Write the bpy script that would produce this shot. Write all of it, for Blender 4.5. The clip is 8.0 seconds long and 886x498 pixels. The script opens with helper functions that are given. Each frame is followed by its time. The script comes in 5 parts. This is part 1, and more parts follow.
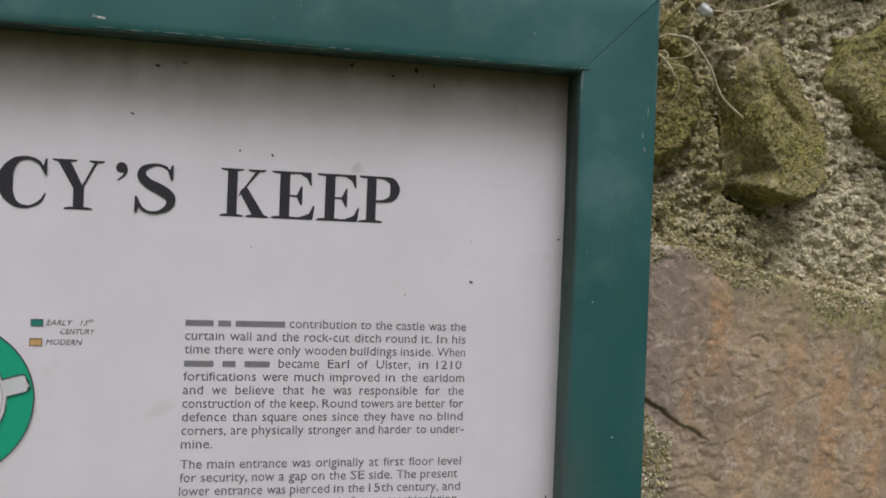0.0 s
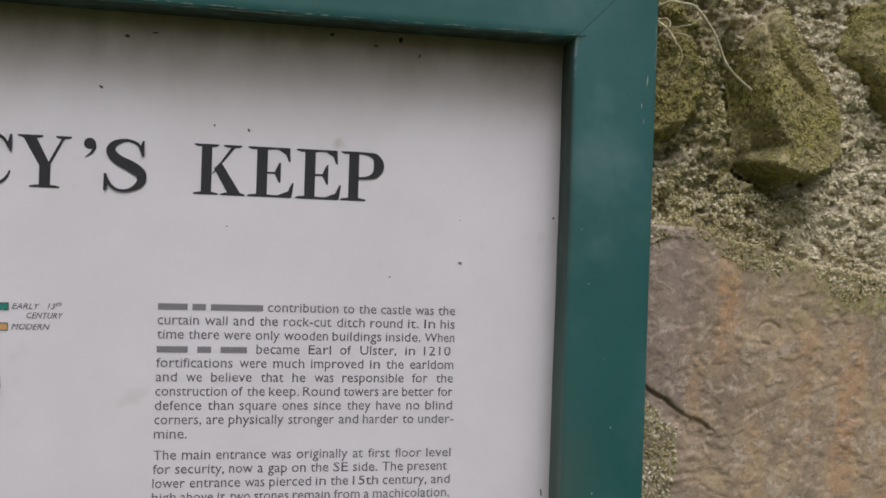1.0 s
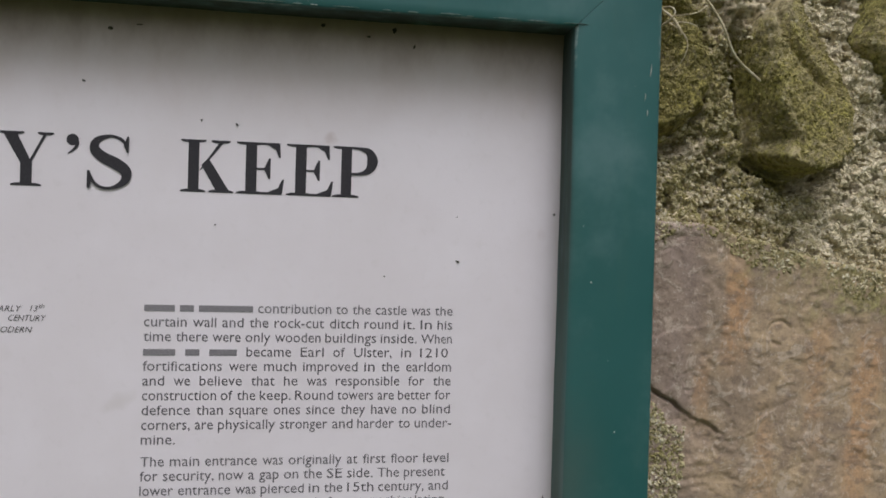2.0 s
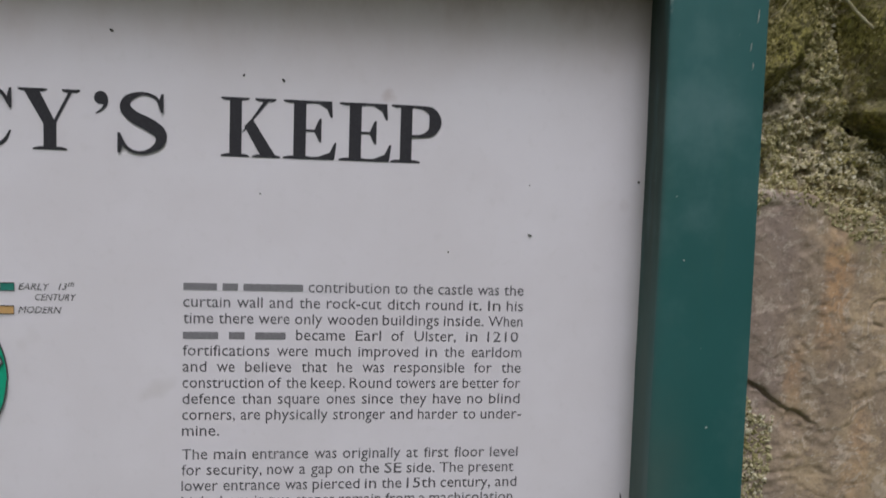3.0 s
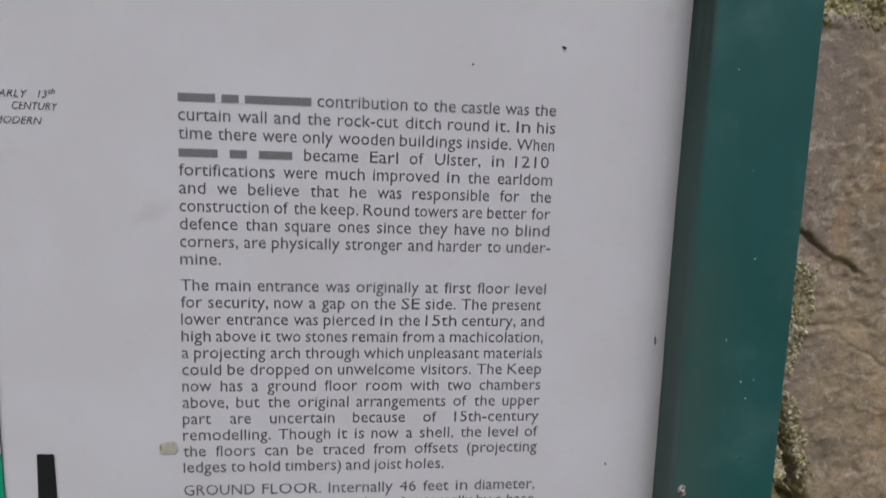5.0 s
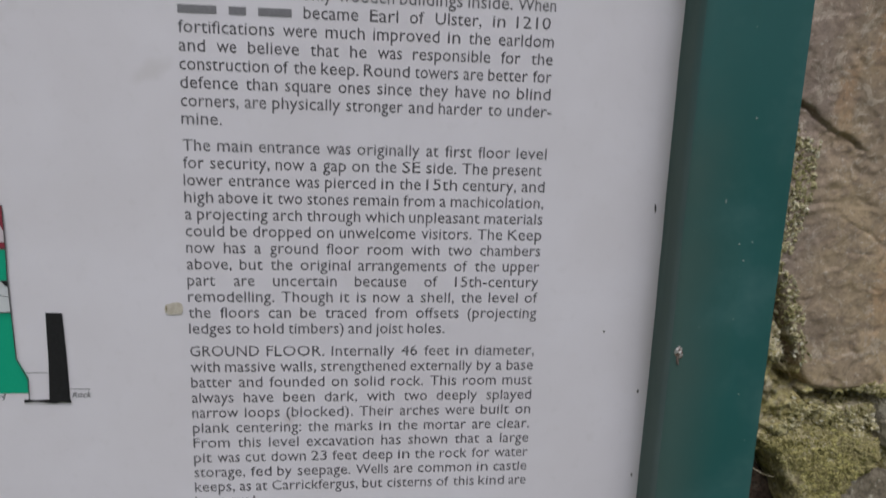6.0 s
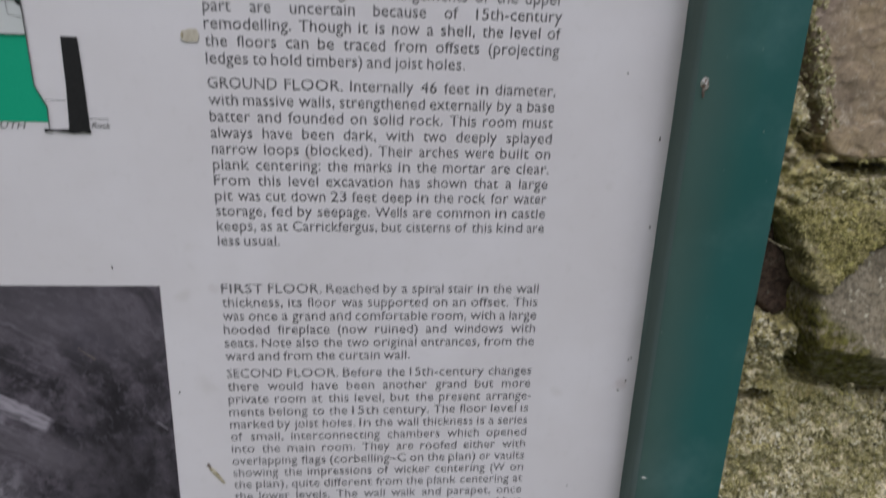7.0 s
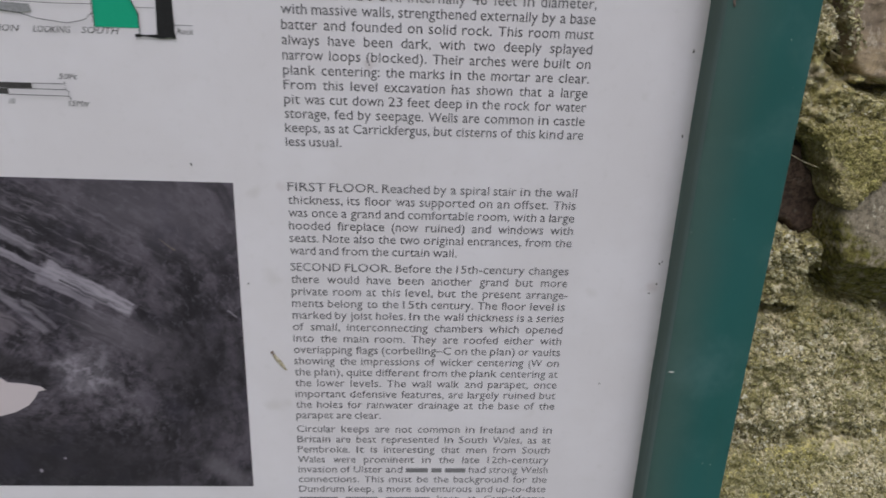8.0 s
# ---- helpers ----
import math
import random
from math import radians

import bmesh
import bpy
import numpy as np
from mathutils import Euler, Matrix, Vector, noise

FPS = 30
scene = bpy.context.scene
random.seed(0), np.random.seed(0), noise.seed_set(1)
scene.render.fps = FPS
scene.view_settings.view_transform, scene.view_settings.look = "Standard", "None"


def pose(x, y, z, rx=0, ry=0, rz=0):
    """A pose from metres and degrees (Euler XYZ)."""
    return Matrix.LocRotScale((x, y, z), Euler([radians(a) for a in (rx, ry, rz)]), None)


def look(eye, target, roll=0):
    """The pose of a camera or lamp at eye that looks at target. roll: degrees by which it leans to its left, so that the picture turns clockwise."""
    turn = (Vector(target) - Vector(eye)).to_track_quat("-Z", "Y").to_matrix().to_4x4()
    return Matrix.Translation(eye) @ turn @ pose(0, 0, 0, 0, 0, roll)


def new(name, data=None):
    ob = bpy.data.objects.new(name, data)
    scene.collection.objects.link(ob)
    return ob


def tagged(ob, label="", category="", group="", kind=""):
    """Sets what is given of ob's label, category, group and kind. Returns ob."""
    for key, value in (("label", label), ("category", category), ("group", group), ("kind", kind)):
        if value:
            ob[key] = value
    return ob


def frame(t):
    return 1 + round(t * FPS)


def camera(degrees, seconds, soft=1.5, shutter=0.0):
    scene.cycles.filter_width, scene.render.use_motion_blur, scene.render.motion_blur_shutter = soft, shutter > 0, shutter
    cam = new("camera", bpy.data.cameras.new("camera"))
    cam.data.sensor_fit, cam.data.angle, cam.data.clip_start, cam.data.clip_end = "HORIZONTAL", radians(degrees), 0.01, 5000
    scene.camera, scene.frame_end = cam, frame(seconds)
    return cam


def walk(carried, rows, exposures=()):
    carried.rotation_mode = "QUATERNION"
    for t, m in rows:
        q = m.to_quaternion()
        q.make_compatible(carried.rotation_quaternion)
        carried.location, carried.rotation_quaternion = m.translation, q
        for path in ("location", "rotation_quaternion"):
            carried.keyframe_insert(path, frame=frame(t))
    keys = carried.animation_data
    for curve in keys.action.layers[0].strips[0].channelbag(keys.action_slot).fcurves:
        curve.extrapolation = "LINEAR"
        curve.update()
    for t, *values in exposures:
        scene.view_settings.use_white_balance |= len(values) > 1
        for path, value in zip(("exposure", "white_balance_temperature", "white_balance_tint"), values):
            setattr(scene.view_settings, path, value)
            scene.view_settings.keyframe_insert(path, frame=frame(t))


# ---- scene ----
cam = camera(60.0, 8.0, soft=1.68, shutter=0.3)

PATH = [
    (0, (0.062, -0.474, 1.5), (0.44, 1.49, 1.5), 2.2),
    (0.5, (0.077, -0.463, 1.491), (0.435, 1.505, 1.473), 2.1),
    (1, (0.086, -0.452, 1.489), (0.415, 1.521, 1.485), 1.9),
    (1.2, (0.088, -0.446, 1.483), (0.412, 1.528, 1.462), 1.9),
    (2.3, (0.096, -0.43, 1.498), (0.398, 1.548, 1.493), 1.6),
    (2.5, (0.09, -0.421, 1.507), (0.381, 1.557, 1.472), 1.8),
    (3, (0.079, -0.386, 1.497), (0.327, 1.594, 1.368), 1.8),
    (3.5, (0.079, -0.362, 1.482), (0.324, 1.613, 1.281), 1.8),
    (4, (0.075, -0.353, 1.468), (0.327, 1.618, 1.237), 2.0),
    (4.5, (0.072, -0.351, 1.455), (0.319, 1.617, 1.198), 2.0),
    (4.7, (0.073, -0.351, 1.451), (0.327, 1.613, 1.175), 2.1),
    (5.8, (0.077, -0.364, 1.406), (0.302, 1.582, 1.006), 2.1),
    (6, (0.078, -0.363, 1.4), (0.31, 1.576, 0.969), 2.1),
    (6.5, (0.079, -0.366, 1.363), (0.294, 1.541, 0.802), 2.2),
    (7, (0.077, -0.381, 1.322), (0.271, 1.489, 0.639), 2.3),
    (7.2, (0.079, -0.387, 1.305), (0.251, 1.461, 0.559), 2.3),
    (7.5, (0.078, -0.398, 1.284), (0.235, 1.434, 0.497), 2.2),
    (7.7, (0.077, -0.408, 1.289), (0.223, 1.437, 0.531), 2.2),
    (8, (0.067, -0.431, 1.294), (0.174, 1.425, 0.557), 2.3),
]
walk(cam, [(t, look(eye, target, roll)) for t, eye, target, roll in PATH],
     [(0, 0.44, 6500, 10), (1.2, 0.47, 6500, 10), (2.5, 0.46, 6450, 10), (3.0, 0.31, 6320, 9), (3.5, 0.25, 6270, 8), (4.5, 0.21, 6270, 8), (6.5, 0.22, 6250, 8), (7.5, 0.30, 6250, 8), (8, 0.36, 6300, 8)])


# ---- sky and light: bright overcast ----
world = bpy.data.worlds.new("overcast_sky")
scene.world = world
world.use_nodes = True
wn = world.node_tree
sky = wn.nodes.new("ShaderNodeTexSky")
sky.sky_type = "NISHITA"
sky.sun_disc = False
sky.sun_elevation, sky.sun_rotation = radians(60), radians(184)
sky.air_density, sky.dust_density, sky.ozone_density = 1.0, 4.0, 1.0
pale = wn.nodes.new("ShaderNodeHueSaturation")
pale.inputs["Saturation"].default_value = 0.42
wn.links.new(sky.outputs[0], pale.inputs["Color"])
wn.links.new(pale.outputs[0], wn.nodes["Background"].inputs["Color"])
wn.nodes["Background"].inputs["Strength"].default_value = 0.075

sun = new("sun", bpy.data.lights.new("sun", "SUN"))
sun.data.energy, sun.data.angle, sun.data.color = 1.12, radians(38), (0.985, 0.970, 1.08)
sun.matrix_world = look((-0.15, -2.35, 4.2), (0, 0, 0))


# ---- materials ----
def nodes_of(name, rough=0.8, spec=0.3):
    m = bpy.data.materials.new(name)
    m.use_nodes = True
    t = m.node_tree
    b = t.nodes["Principled BSDF"]
    b.inputs["Roughness"].default_value = rough
    b.inputs["Specular IOR Level"].default_value = spec
    return m, t, b


def put_in(t, socket, value):
    if isinstance(value, bpy.types.NodeSocket):
        t.links.new(value, socket)
    elif isinstance(value, tuple):
        socket.default_value = (*value, 1.0) if len(value) == 3 and len(socket.default_value) == 4 else value
    else:
        socket.default_value = value


def place(t, scale=(1, 1, 1), turn=(0, 0, 0)):
    g = t.nodes.new("ShaderNodeNewGeometry")
    m = t.nodes.new("ShaderNodeMapping")
    m.inputs["Scale"].default_value = scale
    m.inputs["Rotation"].default_value = turn
    t.links.new(g.outputs["Position"], m.inputs["Vector"])
    return m.outputs[0]


def grain(t, scale, detail=4.0, rough=0.6, at=None, warp=0.0):
    n = t.nodes.new("ShaderNodeTexNoise")
    n.inputs["Scale"].default_value, n.inputs["Detail"].default_value = scale, detail
    n.inputs["Roughness"].default_value, n.inputs["Distortion"].default_value = rough, warp
    t.links.new(at or place(t), n.inputs["Vector"])
    return n.outputs["Fac"]


def steps(t, fac, lo, hi):
    n = t.nodes.new("ShaderNodeMapRange")
    n.interpolation_type = "SMOOTHSTEP"
    n.inputs["From Min"].default_value, n.inputs["From Max"].default_value = lo, hi
    t.links.new(fac, n.inputs["Value"])
    return n.outputs[0]


def calc(t, op, a, b=0.0):
    n = t.nodes.new("ShaderNodeMath")
    n.operation = op
    put_in(t, n.inputs[0], a)
    put_in(t, n.inputs[1], b)
    return n.outputs[0]


def blend(t, fac, a, b, mode="MIX"):
    n = t.nodes.new("ShaderNodeMix")
    n.data_type, n.blend_type = "RGBA", mode
    put_in(t, n.inputs[0], fac)
    put_in(t, n.inputs[6], a)
    put_in(t, n.inputs[7], b)
    return n.outputs[2]


def axis(t, i):
    g = t.nodes.new("ShaderNodeNewGeometry")
    x = t.nodes.new("ShaderNodeSeparateXYZ")
    t.links.new(g.outputs["Position"], x.inputs[0])
    return x.outputs[i]


def bump(t, b, height, strength=0.5, distance=0.002):
    n = t.nodes.new("ShaderNodeBump")
    n.inputs["Strength"].default_value, n.inputs["Distance"].default_value = strength, distance
    t.links.new(height, n.inputs["Height"])
    t.links.new(n.outputs[0], b.inputs["Normal"])


def ink(name, colour, rough=0.55, worn=0.25):
    """Printed ink: a little uneven."""
    m, t, b = nodes_of(name, rough, 0.3)
    n = steps(t, grain(t, 900, 2), 0.35, 0.75)
    c = blend(t, calc(t, "MULTIPLY", n, worn), colour, tuple(min(1, k * 1.6 + 0.05) for k in colour))
    put_in(t, b.inputs["Base Color"], c)
    return m


def panel_paint():
    m, t, b = nodes_of("panel_white", 0.42, 0.4)
    base = blend(t, steps(t, grain(t, 14, 3), 0.35, 0.7), (0.72, 0.675, 0.70), (0.76, 0.718, 0.752))
    fine = steps(t, grain(t, 160, 4), 0.52, 0.8)
    base = blend(t, calc(t, "MULTIPLY", fine, 0.10), base, (0.45, 0.42, 0.38))
    # algae and rain dirt run down from the top rail, its shade painted in
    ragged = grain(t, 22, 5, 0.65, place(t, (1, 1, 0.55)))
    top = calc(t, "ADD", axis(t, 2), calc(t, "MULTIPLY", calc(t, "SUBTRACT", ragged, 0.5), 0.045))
    dirt_shade = calc(t, "MULTIPLY", steps(t, top, 1.545, 1.624), 0.74)
    base = blend(t, dirt_shade, base, (0.46, 0.335, 0.275))
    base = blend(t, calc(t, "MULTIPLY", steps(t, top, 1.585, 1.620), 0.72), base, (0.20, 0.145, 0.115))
    # strip along the side rail: some dirt plus the rail's shade as colour
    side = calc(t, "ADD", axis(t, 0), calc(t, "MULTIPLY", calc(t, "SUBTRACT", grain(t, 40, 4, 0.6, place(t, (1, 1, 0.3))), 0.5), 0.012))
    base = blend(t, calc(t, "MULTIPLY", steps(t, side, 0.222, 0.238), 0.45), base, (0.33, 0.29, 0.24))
    blots = calc(t, "MULTIPLY", steps(t, grain(t, 36, 2, 0.4), 0.68, 0.78), 0.22)
    base = blend(t, blots, base, (0.46, 0.42, 0.37))
    for x0, z0, r, most in ((0.0975, 1.5475, 0.0045, 0.40), (0.222, 1.497, 0.0040, 0.12), (0.047, 1.231, 0.0045, 0.30), (0.2235, 1.100, 0.0050, 0.30), (-0.004, 1.160, 0.0040, 0.15)):
        dx, dz = calc(t, "SUBTRACT", axis(t, 0), x0), calc(t, "SUBTRACT", axis(t, 2), z0)
        far = calc(t, "SQRT", calc(t, "ADD", calc(t, "MULTIPLY", dx, dx), calc(t, "MULTIPLY", dz, dz)))
        far = calc(t, "ADD", far, calc(t, "MULTIPLY", calc(t, "SUBTRACT", grain(t, 260, 3), 0.5), 0.006))
        spot = calc(t, "SUBTRACT", 1.0, steps(t, far, r * 0.2, r * 1.1))
        base = blend(t, calc(t, "MULTIPLY", spot, most), base, (0.44, 0.34, 0.32))
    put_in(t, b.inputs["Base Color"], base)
    bump(t, b, grain(t, 420, 3), 0.06, 0.0006)
    return m


def rail_paint():
    m, t, b = nodes_of("green_gloss_paint", 0.36, 0.45)
    c = blend(t, steps(t, grain(t, 9, 4), 0.3, 0.7), (0.019, 0.098, 0.092), (0.027, 0.118, 0.112))
    streak = steps(t, grain(t, 60, 4, 0.6, place(t, (1, 1, 0.12))), 0.5, 0.8)
    c = blend(t, calc(t, "MULTIPLY", streak, 0.22), c, (0.05, 0.12, 0.09))
    # bluish pale blotches, the sky's sheen on the gloss painted in
    pale = calc(t, "MULTIPLY", steps(t, grain(t, 13, 5, 0.6), 0.50, 0.78), 0.55)
    c = blend(t, pale, c, (0.12, 0.22, 0.22))
    chips = steps(t, grain(t, 240, 2, 0.5), 0.765, 0.79)
    c = blend(t, calc(t, "MULTIPLY", chips, 0.6), c, (0.36, 0.40, 0.38))
    # paint worn pale along the arrises
    arris = calc(t, "MULTIPLY", steps(t, axis(t, 1), -0.0298, -0.0293), calc(t, "SUBTRACT", 1.0, steps(t, axis(t, 1), -0.0284, -0.0276)))
    rubbed = calc(t, "MULTIPLY", arris, steps(t, grain(t, 45, 5, 0.7), 0.46, 0.60))
    c = blend(t, calc(t, "MULTIPLY", calc(t, "MULTIPLY", rubbed, steps(t, axis(t, 2), 1.58, 1.60)), 0.65), c, (0.28, 0.33, 0.31))
    # grime on the inner edge of the frame, shade painted in, darkest high up
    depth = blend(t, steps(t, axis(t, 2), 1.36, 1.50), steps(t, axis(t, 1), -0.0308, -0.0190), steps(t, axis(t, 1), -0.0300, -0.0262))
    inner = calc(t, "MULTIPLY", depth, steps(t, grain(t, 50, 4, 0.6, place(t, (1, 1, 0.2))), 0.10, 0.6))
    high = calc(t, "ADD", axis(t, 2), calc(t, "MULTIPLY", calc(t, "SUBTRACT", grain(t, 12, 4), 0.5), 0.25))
    grime_shade = blend(t, steps(t, high, 1.38, 1.56), (0.105, 0.135, 0.115), (0.060, 0.048, 0.038))
    # low front face: greyish grime, with the gloss sheen painted into it
    grime_sheen = calc(t, "SUBTRACT", 1.0, steps(t, calc(t, "ADD", axis(t, 0), calc(t, "MULTIPLY", calc(t, "SUBTRACT", grain(t, 25, 4), 0.5), 0.012)), 0.229, 0.262))
    c = blend(t, calc(t, "MULTIPLY", calc(t, "MULTIPLY", grime_sheen, 0.62), calc(t, "SUBTRACT", 1.0, steps(t, high, 1.30, 1.45))), c, (0.080, 0.110, 0.095))
    c = blend(t, calc(t, "MULTIPLY", inner, 0.72), c, grime_shade)
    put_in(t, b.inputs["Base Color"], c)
    put_in(t, b.inputs["Roughness"], calc(t, "ADD", calc(t, "ADD", calc(t, "MULTIPLY", grain(t, 30, 4), 0.25), 0.25), calc(t, "MULTIPLY", inner, 0.5)))
    put_in(t, b.inputs["Specular IOR Level"], calc(t, "SUBTRACT", 0.45, calc(t, "MULTIPLY", inner, 0.30)))
    bump(t, b, grain(t, 130, 4, 0.6, place(t, (1, 1, 0.25))), 0.12, 0.0012)
    return m


def stone_mat(name, pale, dark, warm, warm_amount, moss_amount, moss=(0.2, 0.19, 0.05), lichen=0.2, band=None, relief=0.8, streaks=(1.2, 1, 0.5), speckle=0.6, over=None):
    """Weathered stone or mortar with granular moss: broad colour, streaks, grain, lichen and moss cushions."""
    m, t, b = nodes_of(name, 0.9, 0.2)
    c = blend(t, steps(t, grain(t, 10, 6, 0.65, warp=0.6), 0.32, 0.68), dark, pale)
    w = steps(t, grain(t, 13, 4, 0.6, place(t, streaks), 0.3), 0.44, 0.70)
    c = blend(t, calc(t, "MULTIPLY", w, warm_amount), c, warm)
    mid = steps(t, grain(t, 75, 5, 0.7), 0.42, 0.66)
    c = blend(t, calc(t, "MULTIPLY", mid, 0.45), c, tuple(k * 0.6 for k in dark))
    fine = steps(t, grain(t, 300, 4, 0.75), 0.44, 0.60)
    c = blend(t, calc(t, "MULTIPLY", fine, speckle), c, tuple(k * 0.38 for k in dark))
    # pale lichen spots, some painted in as small wet highlights
    spots = steps(t, grain(t, 210, 4, 0.7), 0.58, 0.68)
    c = blend(t, calc(t, "MULTIPLY", spots, lichen), c, (0.74, 0.70, 0.55))
    mm = steps(t, calc(t, "ADD", grain(t, 16, 6, 0.75, warp=0.5), calc(t, "MULTIPLY", grain(t, 190, 4, 0.7), 0.55)), 0.92 - 0.42 * moss_amount, 1.16 - 0.42 * moss_amount)
    if band:
        # moss that has spread from one edge of the stone, that side's shade painted in
        lean, lo, hi, most = band
        along = calc(t, "ADD", axis(t, 2), calc(t, "MULTIPLY", calc(t, "SUBTRACT", axis(t, 0), 0.38), lean))
        edge = calc(t, "ADD", along, calc(t, "MULTIPLY", calc(t, "SUBTRACT", grain(t, 45, 5, 0.65), 0.5), abs(hi - lo) * 1.6))
        mm = calc(t, "MAXIMUM", mm, calc(t, "MULTIPLY", steps(t, edge, lo, hi), calc(t, "MULTIPLY", steps(t, grain(t, 150, 4, 0.65), 0.30, 0.56), most)))
    tips = steps(t, grain(t, 260, 5, 0.75), 0.36, 0.64)
    shade = blend(t, tips, tuple(k * 0.32 for k in moss), tuple(min(1, k * 2.0) for k in moss))
    shade = blend(t, calc(t, "MULTIPLY", steps(t, grain(t, 28, 3), 0.45, 0.7), 0.5), shade, tuple(min(1, k * f) for k, f in zip(moss, (1.5, 1.35, 1.6))))
    if over:
        c, mm = over(t, c, mm)
    c = blend(t, mm, c, shade)
    put_in(t, b.inputs["Base Color"], c)
    h = calc(t, "ADD", calc(t, "MULTIPLY", grain(t, 110, 6, 0.7), 0.6), calc(t, "MULTIPLY", grain(t, 380, 4, 0.75), 0.6))
    h = calc(t, "ADD", h, calc(t, "MULTIPLY", calc(t, "MULTIPLY", mm, tips), 0.35))
    bump(t, b, h, relief, 0.0045)
    return m


def block_mat():
    """Smooth-weathered brown sandstone: grey and ochre stains running down, pale lichen scabs, moss along the upper edge."""
    m, t, b = nodes_of("brown_sandstone", 0.85, 0.25)
    X, Z = axis(t, 0), axis(t, 2)
    c = blend(t, steps(t, grain(t, 24, 6, 0.65, warp=0.5), 0.34, 0.66), (0.34, 0.258, 0.185), (0.51, 0.38, 0.24))
    wander = calc(t, "MULTIPLY", calc(t, "SUBTRACT", grain(t, 40, 4, 0.6, place(t, (1, 1, 0.3))), 0.5), 0.030)
    column = calc(t, "ADD", X, wander)
    cool = calc(t, "MULTIPLY", calc(t, "SUBTRACT", 1.0, steps(t, column, 0.322, 0.350)), 0.6)
    c = blend(t, cool, c, (0.30, 0.235, 0.22))
    for x0, w, lo, hi, most in ((0.361, 0.009, 1.40, 1.50, 0.75), (0.340, 0.006, 1.36, 1.43, 0.55), (0.426, 0.010, 1.34, 1.46, 0.5), (0.462, 0.012, 1.30, 1.45, 0.7), (0.496, 0.010, 1.28, 1.44, 0.55), (0.385, 0.008, 1.24, 1.40, 0.4)):
        run = calc(t, "SUBTRACT", 1.0, steps(t, calc(t, "ABSOLUTE", calc(t, "SUBTRACT", column, x0)), w * 0.3, w * 1.3))
        high = calc(t, "MULTIPLY", steps(t, Z, lo, lo + 0.04), calc(t, "SUBTRACT", 1.0, steps(t, Z, hi - 0.03, hi)))
        c = blend(t, calc(t, "MULTIPLY", calc(t, "MULTIPLY", run, high), calc(t, "MULTIPLY", steps(t, grain(t, 70, 5, 0.7), 0.28, 0.56), most)), c, (0.58, 0.345, 0.18))
    scabs = calc(t, "MULTIPLY", steps(t, grain(t, 62, 6, 0.78, warp=0.9), 0.53, 0.59), 0.55)
    c = blend(t, scabs, c, (0.60, 0.50, 0.40))
    c = blend(t, calc(t, "MULTIPLY", steps(t, grain(t, 95, 5, 0.7, place(t, (1, 1, 1.6))), 0.50, 0.64), 0.55), c, (0.21, 0.155, 0.12))
    c = blend(t, calc(t, "MULTIPLY", steps(t, grain(t, 420, 4, 0.75), 0.52, 0.64), 0.35), c, (0.15, 0.115, 0.09))
    c = blend(t, calc(t, "MULTIPLY", steps(t, grain(t, 330, 3, 0.7), 0.60, 0.68), 0.4), c, (0.74, 0.66, 0.55))
    # moss that has spread down from the upper edge
    along = calc(t, "ADD", Z, calc(t, "MULTIPLY", calc(t, "SUBTRACT", X, 0.38), 0.5))
    edge = calc(t, "ADD", along, calc(t, "MULTIPLY", calc(t, "SUBTRACT", grain(t, 45, 5, 0.65), 0.5), 0.11))
    mossy = calc(t, "MULTIPLY", steps(t, edge, 1.462, 1.505), calc(t, "MULTIPLY", steps(t, grain(t, 150, 4, 0.65), 0.34, 0.56), steps(t, column, 0.335, 0.375)))
    tips = steps(t, grain(t, 260, 5, 0.75), 0.36, 0.64)
    c = blend(t, calc(t, "MULTIPLY", mossy, 0.75), c, blend(t, tips, (0.11, 0.10, 0.035), (0.46, 0.42, 0.17)))
    put_in(t, b.inputs["Base Color"], c)
    put_in(t, b.inputs["Roughness"], calc(t, "ADD", 0.62, calc(t, "MULTIPLY", grain(t, 60, 4), 0.4)))
    h = calc(t, "ADD", calc(t, "MULTIPLY", grain(t, 120, 6, 0.7), 0.4), calc(t, "MULTIPLY", grain(t, 420, 4, 0.75), 0.5))
    h = calc(t, "ADD", h, calc(t, "MULTIPLY", scabs, 0.5))
    bump(t, b, calc(t, "ADD", h, calc(t, "MULTIPLY", mossy, 0.3)), 0.42, 0.0035)
    return m


def plain_rough(name, a, b_col, scale=30, rough=0.85, bump_by=0.3):
    m, t, b = nodes_of(name, rough, 0.25)
    put_in(t, b.inputs["Base Color"], blend(t, steps(t, grain(t, scale, 5), 0.35, 0.68), a, b_col))
    bump(t, b, grain(t, scale * 6, 4), bump_by, 0.002)
    return m


